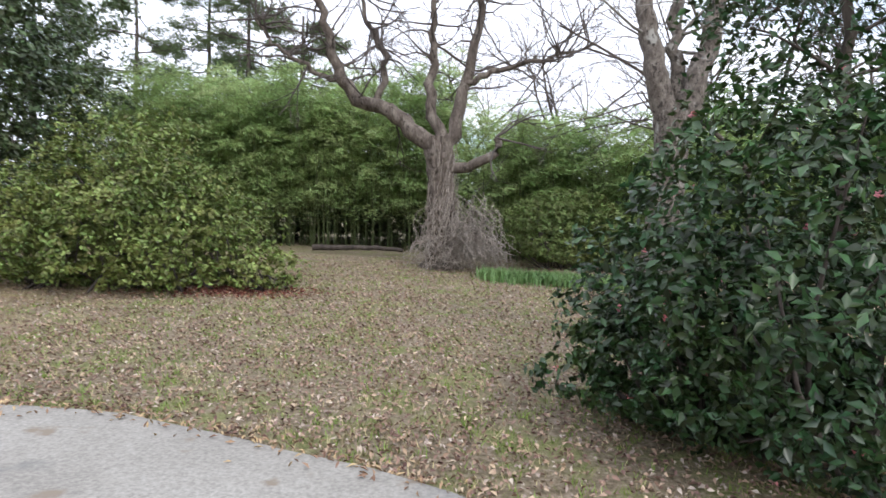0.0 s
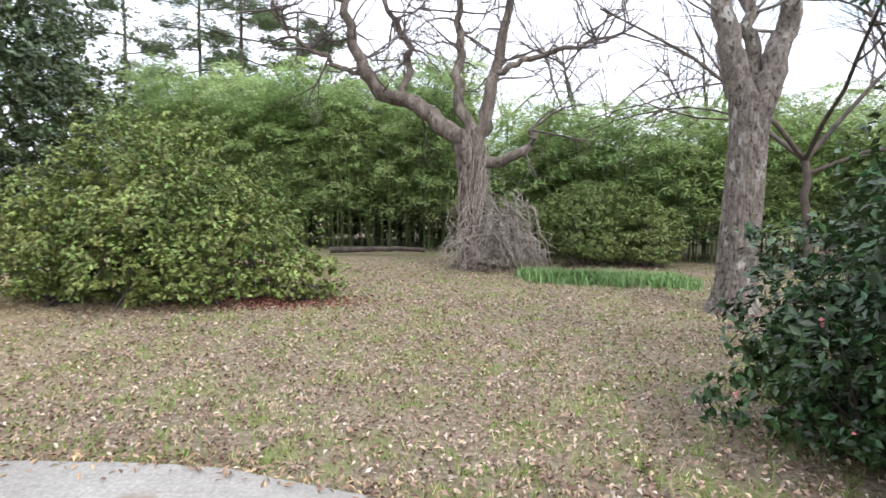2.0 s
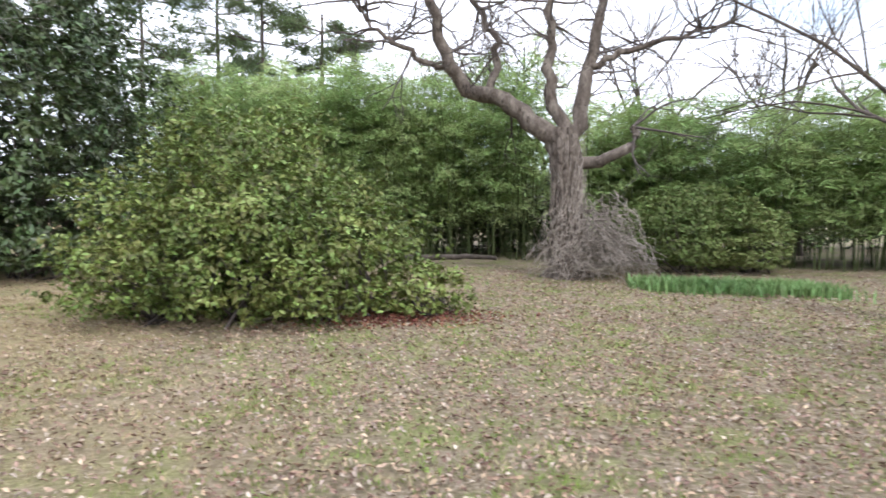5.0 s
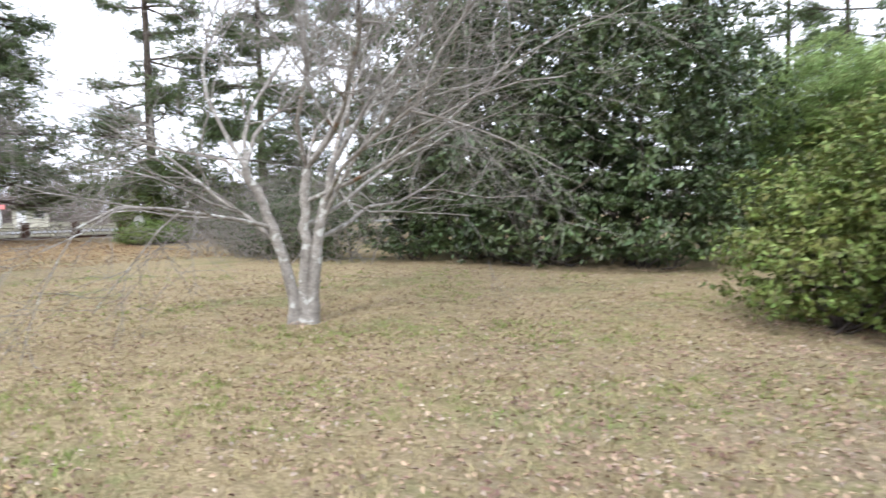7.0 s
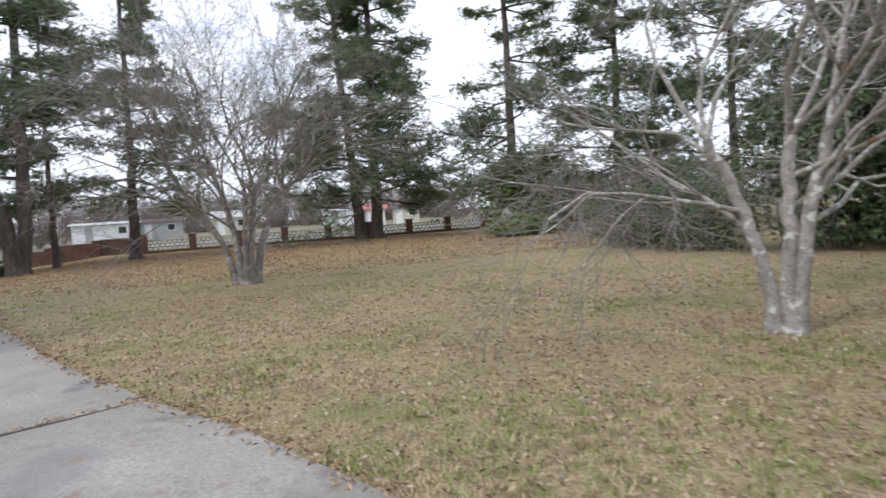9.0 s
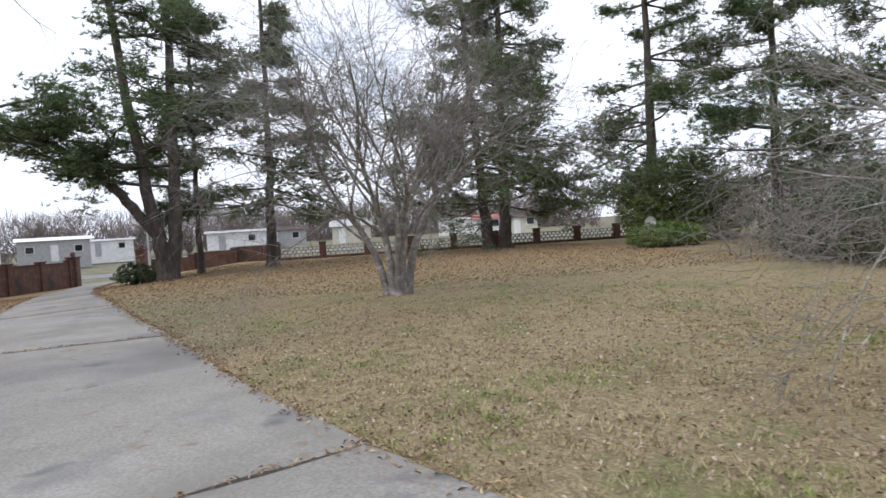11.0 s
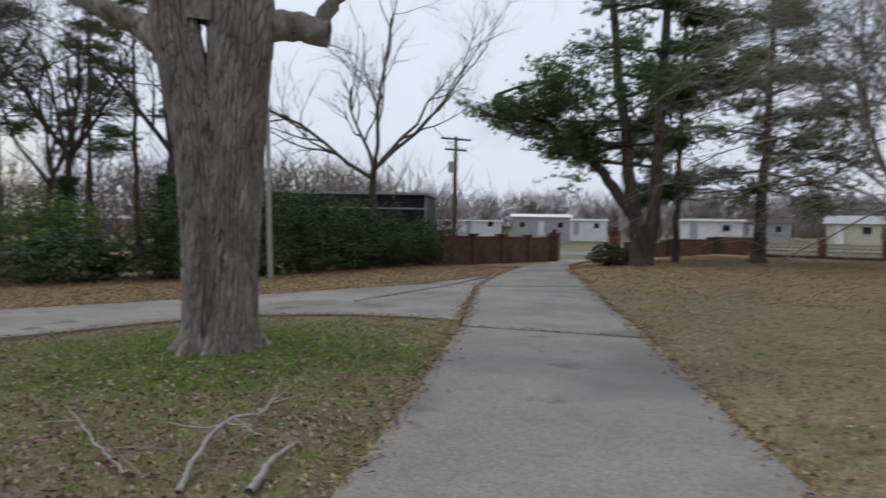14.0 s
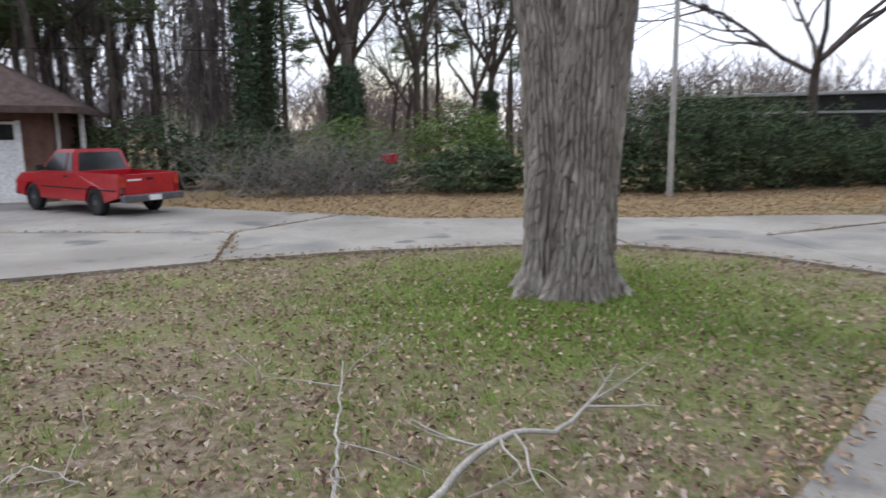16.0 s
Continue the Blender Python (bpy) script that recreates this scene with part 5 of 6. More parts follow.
dish = thing("satellite_dish", -37.05, 14.6, float(height(-37.05, 14.6)), "small pale satellite dish on a thin pole", "satellite dish", rz=-55)
put("mast", cyl(0.03, 0.03, (0, 0, -0.1), (0, 0, 0.95), 8), "metal", dish)
bmd = bmesh.new()
rings = []
for i in range(6):
    r = 0.30 * i / 5
    rings.append([bmd.verts.new((0.55 * r * r * 2 - 0.05, r * math.cos(a) * 0.95, 1.13 + r * math.sin(a))) for a in np.linspace(0, 6.283, 24, endpoint=False)] if i else [bmd.verts.new((-0.05, 0, 1.13))])
for j in range(24):
    bmd.faces.new((rings[0][0], rings[1][j], rings[1][(j + 1) % 24]))
for a, b in zip(rings[1:], rings[2:]):
    for j in range(24):
        bmd.faces.new((a[j], b[j], b[(j + 1) % 24], a[(j + 1) % 24]))
bmesh.ops.solidify(bmd, geom=bmd.faces[:], thickness=0.012)
put("reflector", bmd, "white", dish, smooth=True)
put("feed_arm", cyl(0.012, 0.012, (0, 0, 0.85), (0.42, 0, 1.05), 6), "metal", dish)

# ---- gate shrub ----
shrub("gate_shrub", -38.6, -8.6, [(0, 0, 0.9, 0.75, 1.0), (0.1, 0.6, 0.7, 0.7, 0.8)], "leaf_hedge", 5000, 0.1, "rounded dark shrub at the foot of the pine", "bush", seed=140)
shrub("hedge_bush", -48.0, -18.2, [(0, 0, 1.5, 1.1, 1.7)], "leaf_hedge", 3500, 0.13, "overgrown dark green hedge bush", "bush", "hedge bushes along the drive", seed=141)

# ---- mobile homes across the road ----


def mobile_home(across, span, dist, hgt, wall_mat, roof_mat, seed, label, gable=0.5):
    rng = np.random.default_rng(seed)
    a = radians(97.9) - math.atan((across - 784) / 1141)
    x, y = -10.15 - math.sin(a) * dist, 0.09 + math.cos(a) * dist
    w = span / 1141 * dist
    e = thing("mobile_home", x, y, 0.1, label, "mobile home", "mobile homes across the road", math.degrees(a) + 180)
    put("wall", box(-w / 2, w / 2, -2.2, 2.2, -1.0, hgt, 0.02), wall_mat, e)
    bm = bmesh.new()
    o = 0.35
    vs = [bm.verts.new(v) for v in ((-w / 2 - o, -2.5, hgt), (w / 2 + o, -2.5, hgt), (w / 2 + o, 2.5, hgt), (-w / 2 - o, 2.5, hgt), (-w / 2 - o, 0, hgt + gable), (w / 2 + o, 0, hgt + gable))]
    for f in ((0, 1, 5, 4), (2, 3, 4, 5), (0, 4, 3), (1, 2, 5), (0, 3, 2, 1)):
        bm.faces.new([vs[k] for k in f])
    put("roof", bm, roof_mat, e)
    n = max(2, int(w / 2.6))
    for k in range(n):
        c = -w / 2 + (k + 0.5) * w / n
        for s in (-1, 1):
            if k == 1:
                put("door", box(c - 0.42, c + 0.42, s * 2.24 - 0.03, s * 2.24 + 0.03, 0.0, 2.0), "white" if wall_mat != "white" else "trim_grey", e)
            else:
                wd = put("window", box(c - 0.5, c + 0.5, s * 2.22 - 0.03, s * 2.22 + 0.03, 1.05, 1.95), "white", e)
                put("pane", box(c - 0.42, c + 0.42, s * 2.255 - 0.015, s * 2.255 + 0.015, 1.12, 1.88), "glass", wd)


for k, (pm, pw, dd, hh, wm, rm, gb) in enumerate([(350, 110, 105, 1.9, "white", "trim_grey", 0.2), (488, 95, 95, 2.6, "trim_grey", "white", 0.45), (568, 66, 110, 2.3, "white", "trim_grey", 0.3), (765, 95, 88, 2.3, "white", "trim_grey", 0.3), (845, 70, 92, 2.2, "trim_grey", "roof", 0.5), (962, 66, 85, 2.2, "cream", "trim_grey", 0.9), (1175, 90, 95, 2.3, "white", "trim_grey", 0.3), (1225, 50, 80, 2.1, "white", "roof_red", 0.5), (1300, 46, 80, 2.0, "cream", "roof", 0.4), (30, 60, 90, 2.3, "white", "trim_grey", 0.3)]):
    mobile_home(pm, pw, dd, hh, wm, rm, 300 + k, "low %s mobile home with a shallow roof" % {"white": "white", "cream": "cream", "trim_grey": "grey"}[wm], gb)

# ---- house with garage ----
HZ = float(height(-10.0, -21.5)) - 0.02
house = thing("brick_house", -10.6, -21.5, HZ, "brick house with brown hipped roof and garage", "house")
bmw = box(0, 0.75, -0.25, 0, -0.3, 2.42, 0.004)
box_bm(bmw, 3.6, 13, -0.25, 0, -0.3, 2.42)
box_bm(bmw, 0.75, 3.6, -0.25, 0, 2.12, 2.42)
put("wall", bmw, "brick", house)
put("side_wall", box(0, 0.25, -9, -0.252, -0.3, 2.42), "brick", house)
put("back_wall", box(0.252, 13, -9.0, -8.75, -0.3, 2.42), "brick", house)
put("end_wall", box(12.75, 13, -8.748, -0.252, -0.3, 2.42), "brick", house)
door = put("garage_door", box(0.80, 3.55, -0.14, -0.08, -0.02, 2.09, 0.004), "white", house, "white panelled garage door")
for k in range(4):
    for j in range(4):
        x = 0.87 + k * 0.67
        z = 0.05 + j * 0.51
        put("pane" if j == 3 else "door_panel", box(x, x + 0.6, -0.082, -0.066, z + 0.04, z + 0.44, 0.004), "glass" if j == 3 else "white", door)
for s in (0.75, 3.55):
    put("door_frame", box(s - 0.05, s + 0.08, -0.08, 0.02, -0.02, 2.12), "white", house)
bm = bmesh.new()
lo, hi, o = 2.42, 5.4, 0.75
vs = [bm.verts.new(v) for v in ((-o, o, lo), (13 + o, o, lo), (13 + o, -9 - o, lo), (-o, -9 - o, lo), (4.5, -4.5, hi), (8.5, -4.5, hi))]
for f in ((0, 1, 5, 4), (1, 2, 5), (2, 3, 4, 5), (3, 0, 4), (0, 3, 2, 1)):
    bm.faces.new([vs[k] for k in f])
put("roof", bm, "roof", house)
put("fascia", box(-o, 13 + o, o + 0.003, o + 0.04, lo - 0.12, lo + 0.06), "roof", house)
put("side_fascia", box(-o - 0.04, -o - 0.003, -9 - o, o, lo - 0.12, lo + 0.06), "roof", house)
put("downpipe", cyl(0.05, 0.05, (-0.07, -0.35, -0.1), (-0.07, -0.35, 2.4), 8), "white", house)
put("porch_post", box(-0.62, -0.5, -1.5, -1.38, -0.2, 2.42, 0.005), "white", house)
far_house = thing("far_house", -16.2, -52, -0.9, "cream house glimpsed through the wood", "house")
put("wall", box(-3, 3, -3, 3, 0, 4.6), "cream", far_house)
put("roof", box(-3.4, 3.4, -3.4, 3.4, 4.604, 4.9, 0.1), "roof", far_house)
put("window", box(-0.4, 0.4, 3.003, 3.06, 2.9, 4.0), "glass", far_house)
put("deck", box(-3, 3, 3.003, 4.4, 1.6, 2.2), "white", far_house)

# ---- red pickup ----


def pickup():
    hx, hy = 0.6, -0.8
    ax, ay = -12.45, -17.1
    z = float(height(ax + 0.8, ay - 1.0)) + 0.035
    e = thing("pickup_truck", ax, ay, z, "bright red compact pickup with an open bed", "pickup truck", rz=math.degrees(math.atan2(hy, hx)))
    e.scale = (0.88, 0.90, 0.92)

    def arch(cx, r):
        return [(cx + r * math.cos(a), 0.33 + r * math.sin(a)) for a in np.linspace(0, math.pi, 9)]

    prof = [(3.32, 0.42)] + arch(2.62, 0.37) + arch(0.0, 0.37) + [(-0.92, 0.46), (-0.95, 0.97), (0.78, 0.98), (2.0, 0.97), (2.3, 0.93), (3.2, 0.84), (3.36, 0.7)]
    for s in (-1, 1):
        bm = bmesh.new()
        f = bm.faces.new([bm.verts.new((x, s * 0.80, zz)) for x, zz in prof])
        r = bmesh.ops.extrude_face_region(bm, geom=[f])
        for v in r["geom"]:
            if isinstance(v, bmesh.types.BMVert):
                v.co.y = s * 0.73
        for v in bm.verts:
            if v.co.z > 0.8 and abs(v.co.y) > 0.78:
                v.co.y -= s * 0.03
        bmesh.ops.recalc_face_normals(bm, faces=bm.faces[:])
        bmesh.ops.bevel(bm, geom=[q for q in bm.edges if q.calc_face_angle(0) > 1.0], offset=0.012, segments=2, affect="EDGES")
        put("side_panel", bm, "red", e)
        put("side_trim", box(-0.85, 2.2, s * 0.803 - 0.004, s * 0.803 + 0.004, 0.60, 0.625), "rubber", e)
        put("door_handle", box(1.0, 1.14, s * 0.80 - 0.015, s * 0.80 + 0.015, 0.86, 0.89, 0.004), "rubber", e)
        put("tail_light", box(-0.965, -0.90, s * 0.70 - 0.06, s * 0.70 + 0.06, 0.68, 0.92, 0.01), "amber", e)
        mir = put("side_mirror", box(1.92, 2.0, s * 0.90 - 0.09, s * 0.90 + 0.09, 0.99, 1.12, 0.02), "rubber", e)
        put("mirror_arm", cyl(0.015, 0.015, (1.95, s * 0.74, 1.0), (1.95, s * 0.84, 1.04), 6), "rubber", mir)
    put("hood", box(0.82, 3.25, -0.728, 0.728, 0.45, 0.90, 0.06), "red", e)
    put("bed_floor", box(-0.86, 0.80, -0.728, 0.728, 0.46, 0.54), "rubber", e, "black bed liner")
    put("bulkhead", box(0.74, 0.80, -0.72, 0.72, 0.543, 0.98), "red", e)
    tg = put("tailgate", box(-0.95, -0.88, -0.635, 0.635, 0.50, 0.965, 0.012), "red", e)
    put("handle", box(-0.962, -0.951, -0.08, 0.08, 0.82, 0.88, 0.003), "rubber", tg)
    put("badge", box(-0.956, -0.951, 0.22, 0.56, 0.82, 0.86), "plate", tg)
    put("rear_bumper", box(-1.12, -0.97, -0.78, 0.78, 0.36, 0.52, 0.025), "chrome", e, "dull grey steel bumper")
    put("licence_plate", box(-1.13, -1.122, -0.16, 0.16, 0.38, 0.50, 0.002), "plate", e)
    put("front_bumper", box(3.28, 3.42, -0.78, 0.78, 0.36, 0.54, 0.03), "rubber", e)
    # cab
    bm = bmesh.new()
    lo = [(0.80, 0.75), (2.32, 0.75), (2.32, -0.75), (0.80, -0.75)]
    hi = [(0.95, 0.60), (1.72, 0.60), (1.72, -0.60), (0.95, -0.60)]
    v0 = [bm.verts.new((x, y, 0.93)) for x, y in lo]
    v1 = [bm.verts.new((x, y, 1.48)) for x, y in hi]
    for k in range(4):
        bm.faces.new((v0[k], v0[(k + 1) % 4], v1[(k + 1) % 4], v1[k]))
    bm.faces.new(v1)
    bm.faces.new(v0[::-1])
    bmesh.ops.recalc_face_normals(bm, faces=bm.faces[:])
    bmesh.ops.bevel(bm, geom=bm.edges[:], offset=0.04, segments=2, affect="EDGES")
    cab = put("cab", bm, "red", e, smooth=False)

    def pane(name, pts):
        q = bmesh.new()
        f = q.faces.new([q.verts.new(p) for p in pts])
        q.normal_update()
        n = f.normal.copy()
        c = f.calc_center_median()
        if n.dot(c - Vector((1.5, 0, 1.1))) < 0:
            n = -n
        r = bmesh.ops.extrude_face_region(q, geom=[f])
        for v in r["geom"]:
            if isinstance(v, bmesh.types.BMVert):
                v.co += n * 0.012
        bmesh.ops.recalc_face_normals(q, faces=q.faces[:])
        put(name, q, "glass", cab)

    for s in (-1, 1):
        yb, yt = s * 0.742, s * 0.632
        pane("side_window", [(1.16, yb, 0.99), (2.12, yb, 0.99), (1.66, yt, 1.40), (1.16, yt, 1.40)])
        pane("quarter_window", [(0.88, yb, 0.99), (1.10, yb, 0.99), (1.10, yt, 1.40), (0.98, yt, 1.40)])
    pane("rear_window", [(0.815, -0.62, 1.0), (0.815, 0.62, 1.0), (0.93, 0.52, 1.41), (0.93, -0.52, 1.41)])
    pane("windscreen", [(2.29, -0.62, 0.98), (2.29, 0.62, 0.98), (1.77, 0.52, 1.41), (1.77, -0.52, 1.41)])
    for wx in (0.0, 2.62):
        for s in (-1, 1):
            bm = bmesh.new()
            pr = [(0.19, -0.09), (0.28, -0.10), (0.315, -0.07), (0.32, 0), (0.315, 0.07), (0.28, 0.10), (0.19, 0.09)]
            rings = [[bm.verts.new((wx + r * math.cos(a), s * 0.70 + yy, 0.32 + r * math.sin(a))) for a in np.linspace(0, 6.2832, 28, endpoint=False)] for r, yy in pr]
            for k in range(len(pr)):
                a, b = rings[k], rings[(k + 1) % len(pr)]
                for j in range(28):
                    bm.faces.new((a[j], a[(j + 1) % 28], b[(j + 1) % 28], b[j]))
            bmesh.ops.recalc_face_normals(bm, faces=bm.faces[:])
            wheel = put("wheel", bm, "rubber", e, smooth=True)
            put("rim", cyl(0.188, 0.188, (wx, s * 0.63, 0.32), (wx, s * 0.765, 0.32), 20), "rim", wheel)
            put("hub", cyl(0.06, 0.05, (wx, s * 0.765, 0.32), (wx, s * 0.79, 0.32), 12), "chrome", wheel)
    put("axle", cyl(0.05, 0.05, (0, -0.6, 0.32), (0, 0.6, 0.32), 8), "rubber", e)


pickup()

# ---- fallen branches and log ----


def fallen(x, y, pts, r, seed, label, kids=6):
    rng = np.random.default_rng(seed)
    e = thing("fallen_branch", x, y, float(height(x, y)), label, "branch", "fallen branches")
    l = limb_path(pts, r, r * 0.45, rng, 0.006, 18)
    l[0][:, 2] = np.maximum(l[0][:, 2], l[1] * 0.8)
    put("stick", tube_mesh("stick", [l], 8), "stick", e, smooth=True)
    for _ in range(kids):
        i = rng.integers(4, 17)
        p = {}
        grow(p, l[0][i], rng.normal(size=3) * [1, 1, 0.12] + [0, 0, 0.08], r * 0.45, rng.uniform(0.3, 0.6), 1, rng, 0.25, (1, 2), 0.6, 0.6, -0.02)
        put("side_twig", tube_mesh("side_twig", sum(p.values(), []), 5), "stick", e)


fallen(-14.4, -3.42, [(0.38, 0.2, 0.02), (0.02, 0.0, 0.05), (-0.35, -0.13, 0.04)], 0.028, 401, "short thick lichened grey stick", 0)
fallen(-14.6, -4.1, [(0.8, 0.55, 0.02), (0.38, 0.2, 0.06), (0.1, 0.0, 0.10), (-0.14, -0.04, 0.12), (-0.31, 0.01, 0.1), (-0.6, -0.2, 0.05), (-0.88, -0.44, 0.02)], 0.02, 402, "curved forked grey fallen branch", 7)
fallen(-14.0, -4.75, [(0.2, 0.7, 0.02), (0.1, 0.4, 0.03), (0, 0, 0.06), (-0.2, -0.65, 0.12)], 0.011, 403, "long thin pale fallen branch", 4)
fallen(-12.65, -4.75, [(0.25, 0.15, 0.02), (0.05, -0.1, 0.04), (-0.2, 0.15, 0.02)], 0.007, 404, "thin grey twiggy fallen branch", 3)
fallen(-13.28, -5.45, [(0.12, -0.15, 0.02), (0, 0, 0.02), (-0.12, 0.13, 0.02)], 0.007, 405, "thin grey twig lying in the grass", 0)
logt = thing("log", -2.7, 20.2, 0.1, "long grey fallen log before the bamboo", "log")
put("trunk", tube_mesh("trunk", [limb_path([(-1.4, 0.1, 0.05), (0, 0, 0.1), (1.5, -0.2, 0.06)], 0.10, 0.06, np.random.default_rng(3), 0.015, 14)], 10), "bark_dark", logt, smooth=True)

# ---- iris bed ----
rngi = np.random.default_rng(9)
ni = 3200
ui = rngi.random(ni)
bx = 0.9 + ui * 3.0 + rngi.normal(size=ni) * 0.1
by = 14.3 - ui * 1.2 + rngi.normal(size=ni) * 0.36
iris = thing("iris_bed", 2.4, 13.7, 0, "strip of bright green strappy iris leaves", "plants", kind="stuff")
hb = rngi.uniform(0.14, 0.28, ni)
aa = rngi.uniform(0, 6.28, ni)
root = np.stack([bx - 2.4, by - 13.7, height(bx, by) - 0.01], 1)
side = np.stack([np.cos(aa), np.sin(aa), 0 * aa], 1) * 0.016
bend = np.stack([-np.sin(aa), np.cos(aa), 0 * aa], 1) * (hb * rngi.uniform(0.1, 0.8, ni))[:, None]
mid = root + bend * 0.3 + np.array([0, 0, 1]) * (hb * 0.6)[:, None]
tip = root + bend + np.array([0, 0, 1]) * hb[:, None]
iv = np.stack([root - side, root + side, mid + side * 0.8, tip, mid - side * 0.8], 1).reshape(-1, 3)
i0 = np.arange(ni)[:, None] * 5
put("blades", mesh_from("blades", iv, (i0 + np.array([[0, 1, 2, 0, 2, 4, 4, 2, 3]])).reshape(-1, 3)), "iris", iris)

# ---- leaf litter and grass ----
DRIVE_POLYS = [np.array(OUTER + INNER[::-1]), np.array(NEAR + [(-11.5, -9.8), (-4, -8), (-4, -21), (-11.6, -20.6), (-13.3, -18.1)] + FAR[::-1])]


def inside(poly, x, y):
    r = np.zeros(len(x), bool)
    for (x0, y0), (x1, y1) in zip(poly, np.roll(poly, -1, axis=0)):
        c = ((y0 > y) != (y1 > y)) & (x < (x1 - x0) * (y - y0) / (y1 - y0 + 1e-12) + x0)
        r ^= c
    return r


def on_drive(x, y):
    return inside(DRIVE_POLYS[0], x, y) | inside(DRIVE_POLYS[1], x, y)


LINE = np.array([(0, 0), (-1.5, 1.2), (-3.6, 2.1), (-5.2, 2.0), (-7.3, 1.5), (-9.3, 0.3), (-11.0, -0.2), (-13.3, -1.6)])


def scatter(n, rng, reach=15.0, power=0.75):
    u = rng.random(n) * (len(LINE) - 1)
    i = np.minimum(u.astype(int), len(LINE) - 2)
    p = LINE[i] + (LINE[i + 1] - LINE[i]) * (u - i)[:, None]
    r = 1.5 + reach * rng.random(n) ** power
    a = rng.random(n) * 6.283
    x, y = p[:, 0] + r * np.cos(a), p[:, 1] + r * np.sin(a)
    k = ~on_drive(x, y)
    return x[k], y[k]


def flat_leaves(name, x, y, size, mat, label, rng, lift=0.012, aspect=0.6):
    e = thing(name, -8, 2, 0, label, "leaves", kind="stuff")
    z = height(x, y) + lift + rng.random(len(x)) * 0.02 + np.where(on_drive(x, y), 0.025, 0)
    c = np.stack([x + 8, y - 2, z], 1)
    put("leaves", leaf_mesh("leaves", c, rng.normal(size=c.shape) * [0.6, 0.6, 0.2] + [0, 0, 1], size, aspect, rng, 0.5), mat, e)


rl = np.random.default_rng(55)
x, y = scatter(330000, rl, 16, 0.75)
patch = np.sin(x * 1.3 + np.sin(y * 0.9) * 2) * np.sin(y * 1.1 + np.sin(x * 0.7) * 2)
w = clamp01((x + 9) / 6) * 0.5 + 0.32 + 0.2 * patch + np.where(y < -2.6, 0.4, 0.0)
k = rl.random(len(x)) < w
x, y = x[k], y[k]
pick = rl.random(len(x))
flat_leaves("fallen_leaves", x[pick < 0.66], y[pick < 0.66], 0.046, "litter", "dry brown oak leaves strewn on the lawn", rl, aspect=0.5)
flat_leaves("fallen_leaves", x[pick > 0.82], y[pick > 0.82], 0.044, "litter_pale", "bleached pale oak leaves strewn on the lawn", rl, aspect=0.5)
dark = (pick > 0.66) & (pick < 0.82) & ((x > -6) | (y < -2.6) | (rl.random(len(x)) < 0.25))
flat_leaves("fallen_leaves", x[dark], y[dark], 0.042, "litter_dark", "damp dark leaves strewn on the lawn", rl, aspect=0.5)
bx, by = -3.7 + rl.normal(size=1500) * 0.75, 11.2 + rl.normal(size=1500) * 0.4
flat_leaves("fallen_leaves", bx, by, 0.06, "litter_red", "russet leaves under the yellow-green bush", rl, aspect=0.5)
ex, ey = [], []
for line, width in ((OUTER, 0.10), (INNER, 0.10), (NEAR, 0.09), (FAR, 0.13)):
    L = np.array(line)
    for a, b in zip(L, L[1:]):
        m = int(np.linalg.norm(b - a) * (12 if line is not OUTER and line is not FAR and max(a[0], b[0]) < -20.2 else 75))
        f = rl.random(m)
        q = a + (b - a) * f[:, None] + rl.normal(size=(m, 2)) * width
        ex.append(q[:, 0])
        ey.append(q[:, 1])
for k in CUTS[3:]:
    a, b = np.array(OUTER[k]), np.array(INNER[k])
    f = rl.random(120)
    q = a + (b - a) * f[:, None] + rl.normal(size=(120, 2)) * 0.04
    ex.append(q[:, 0])
    ey.append(q[:, 1])
for a, b in (((-13.75, -10.0), (-14.25, -12.67)), ((-14.25, -12.67), (-16.6, -14.6)), ((-14.25, -12.67), (-8.5, -15.6)), ((-20.3, -5.5), (-30.3, -10.0)), ((-21.6, -8.6), (-26.1, -9.0)), ((-14.0, -10.4), (-14.1, -11.6))):
    a, b = np.array(a), np.array(b)
    m = int(np.linalg.norm(b - a) * 28)
    f = rl.random(m)
    q = a + (b - a) * f[:, None] + rl.normal(size=(m, 2)) * 0.05
    ex.append(q[:, 0])
    ey.append(q[:, 1])
flat_leaves("edge_litter", np.concatenate(ex), np.concatenate(ey), 0.06, "edge_litter", "rusty pine straw and leaves along the drive", rl, 0.012, 0.3)

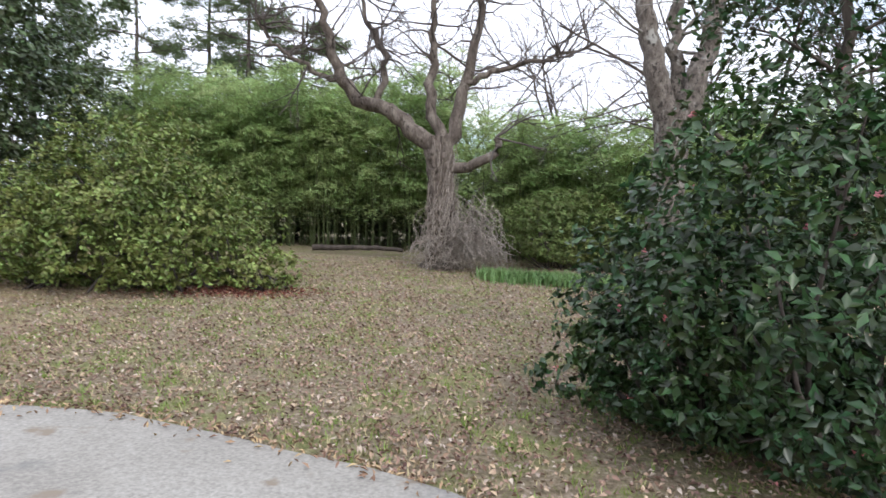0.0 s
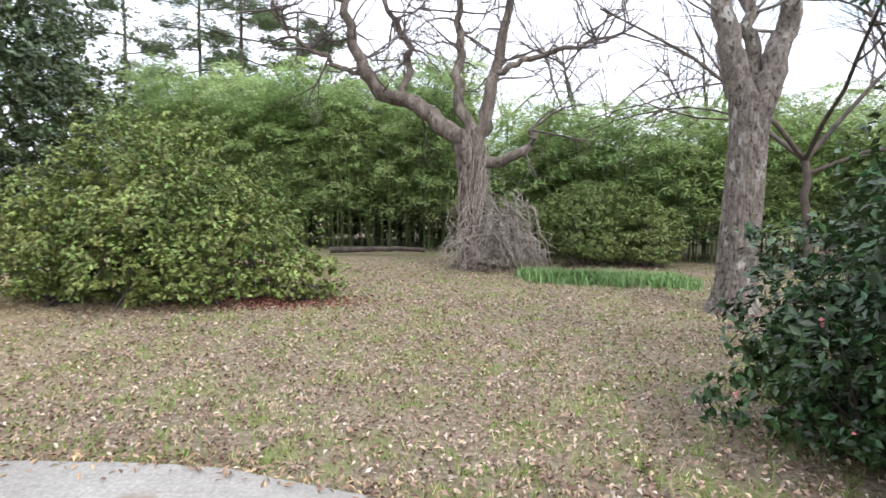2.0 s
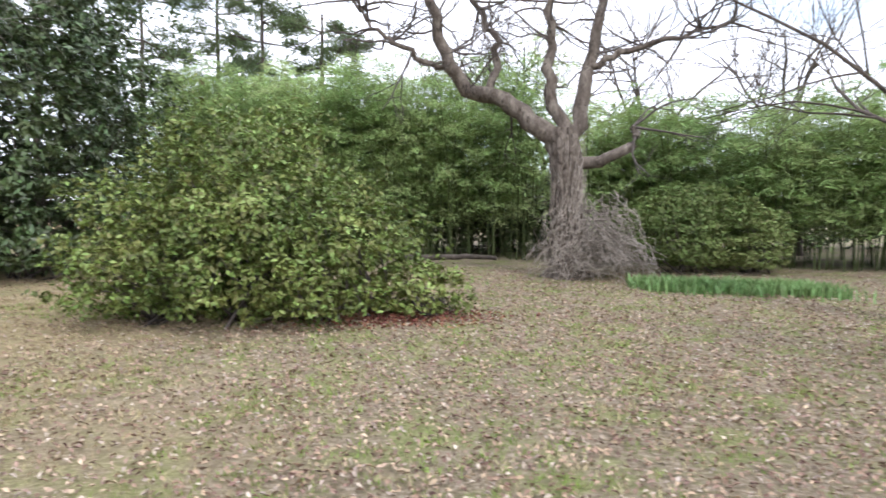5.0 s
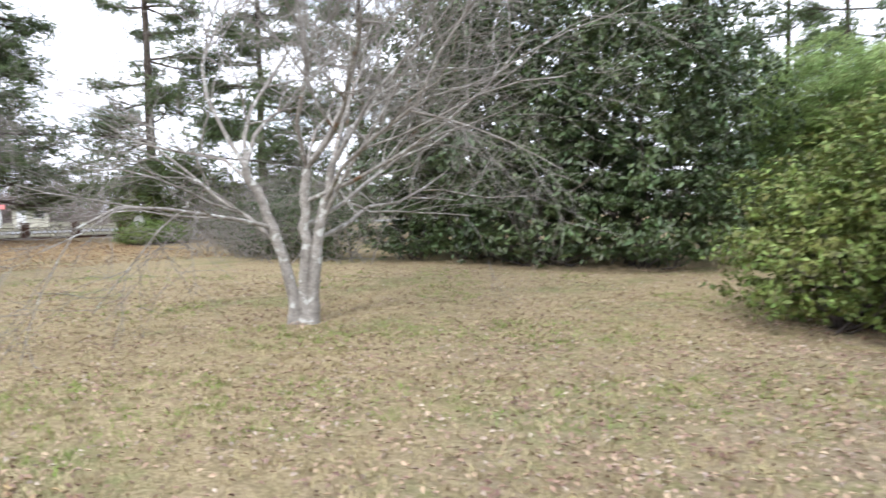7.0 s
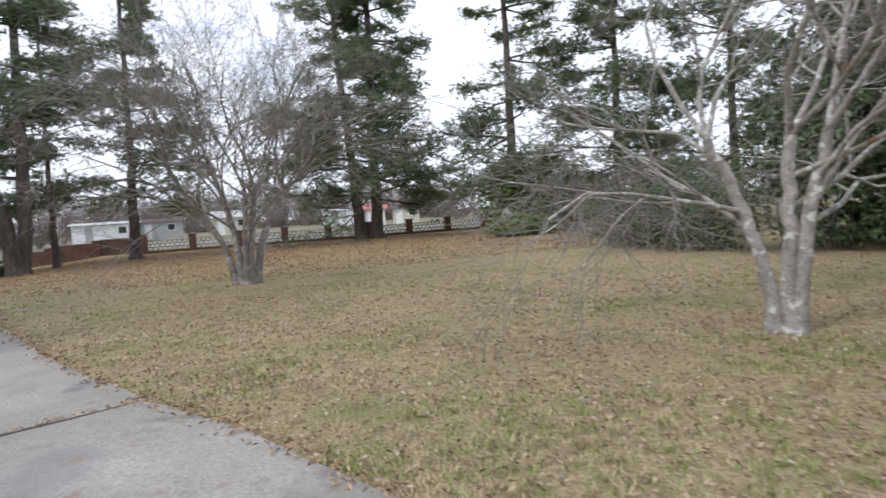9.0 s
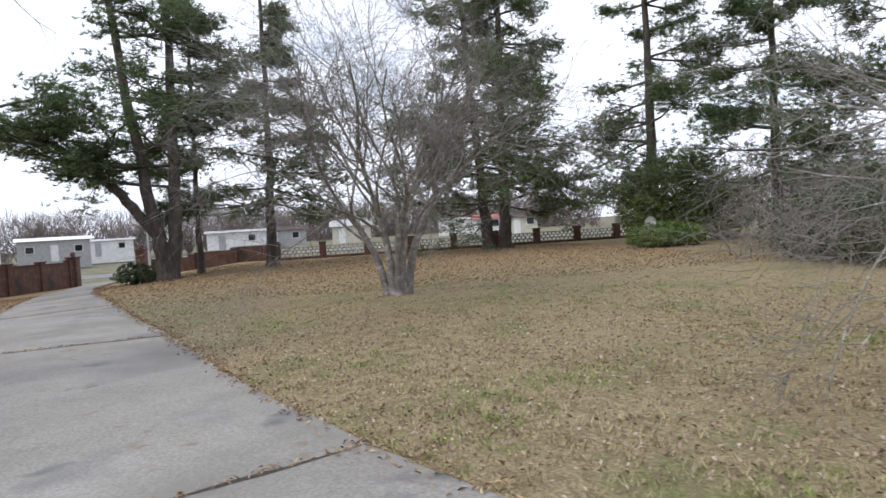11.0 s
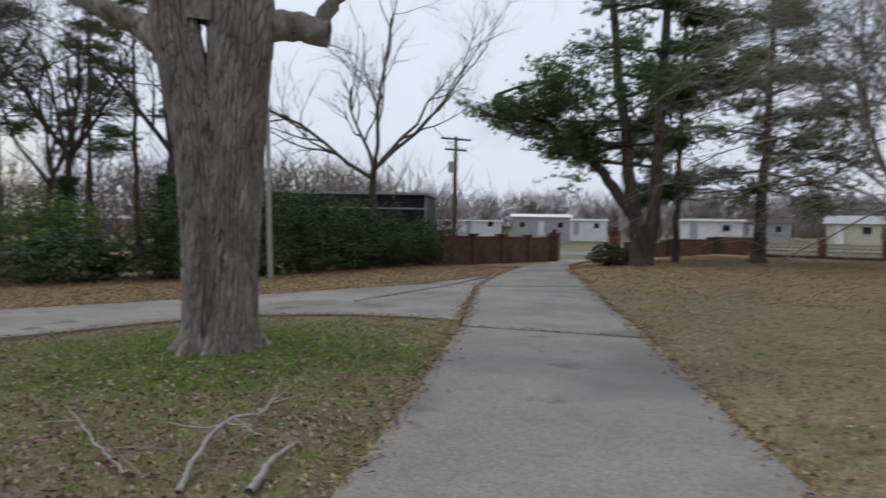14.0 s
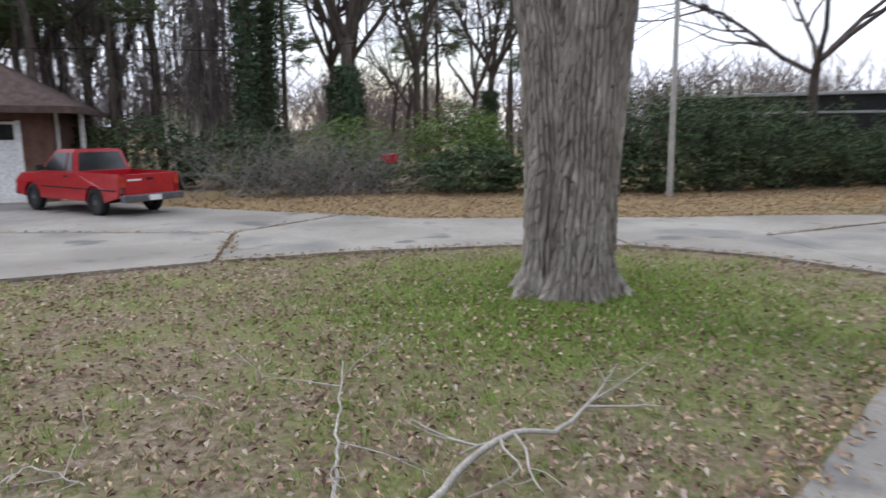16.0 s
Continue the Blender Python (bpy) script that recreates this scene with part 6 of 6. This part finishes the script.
ns = 24000
sx, sy = rl.uniform(-40, -9, ns), rl.uniform(-20, -8.5, ns)
wx, wy = rl.uniform(-48, -26, 26000), rl.uniform(-8, 14, 26000)
sx, sy = np.concatenate([sx, wx]), np.concatenate([sy, wy])
k = ~on_drive(sx, sy) & ((sx < -22) | (sy < -10.5))
flat_leaves("pine_straw", sx[k], sy[k], 0.085, "edge_litter", "rusty pine straw and leaves on the verges", rl, 0.012, 0.35)


def grass(name, x, y, hgt, mat, label, rng):
    n = len(x)
    e = thing(name, -8, 2, 0, label, "grass", kind="stuff")
    h1 = hgt * rng.uniform(0.5, 1.4, n)
    a = rng.uniform(0, 6.283, n)
    root = np.stack([x + 8, y - 2, height(x, y) - 0.015], 1)
    s = np.stack([np.cos(a), np.sin(a), 0 * a], 1) * 0.0045
    t = root + np.stack([-np.sin(a) * h1 * 0.8, np.cos(a) * h1 * 0.8, h1], 1) + rng.normal(size=(n, 3)) * [0.012, 0.012, 0]
    v = np.stack([root - s, root + s, t], 1).reshape(-1, 3)
    put("blades", mesh_from("blades", v, np.arange(3 * n).reshape(-1, 3)), mat, e)


def tufts(n, blades, reach, power, rng):
    """Blade roots gathered into tufts."""
    a, b = scatter(n, rng, reach, power)
    a, b = np.repeat(a, blades), np.repeat(b, blades)
    a, b = a + rng.normal(size=len(a)) * 0.04, b + rng.normal(size=len(b)) * 0.04
    k = ~on_drive(a, b)
    return a[k], b[k]


x, y = tufts(27000, 12, 12, 0.85, rl)
k = (x < -6) & (y > -2.5) | (rl.random(len(x)) < 0.35)
grass("lawn_grass", x[k], y[k], 0.05, "grass", "short tan winter lawn grass", rl)
x, y = tufts(19000, 12, 14, 0.75, rl)
patch = np.sin(x * 0.9 + 2 * np.sin(y * 0.5)) * np.sin(y * 0.8 + 2 * np.sin(x * 0.4))
k = ((patch > 0.2) | (x > -5) | (y < -2.5)) & (rl.random(len(x)) < 0.8)
x, y = x[k], y[k]
n2 = 34000
r, a = np.abs(rl.normal(size=n2)) * 1.5 + 0.35, rl.uniform(0, 6.283, n2)
x, y = np.concatenate([x, -16.75 + r * np.cos(a)]), np.concatenate([y, -6.72 + r * np.sin(a)])
k = ~on_drive(x, y)
grass("fresh_grass", x[k], y[k], 0.055, "grass_green", "patches of fresh green grass", rl)
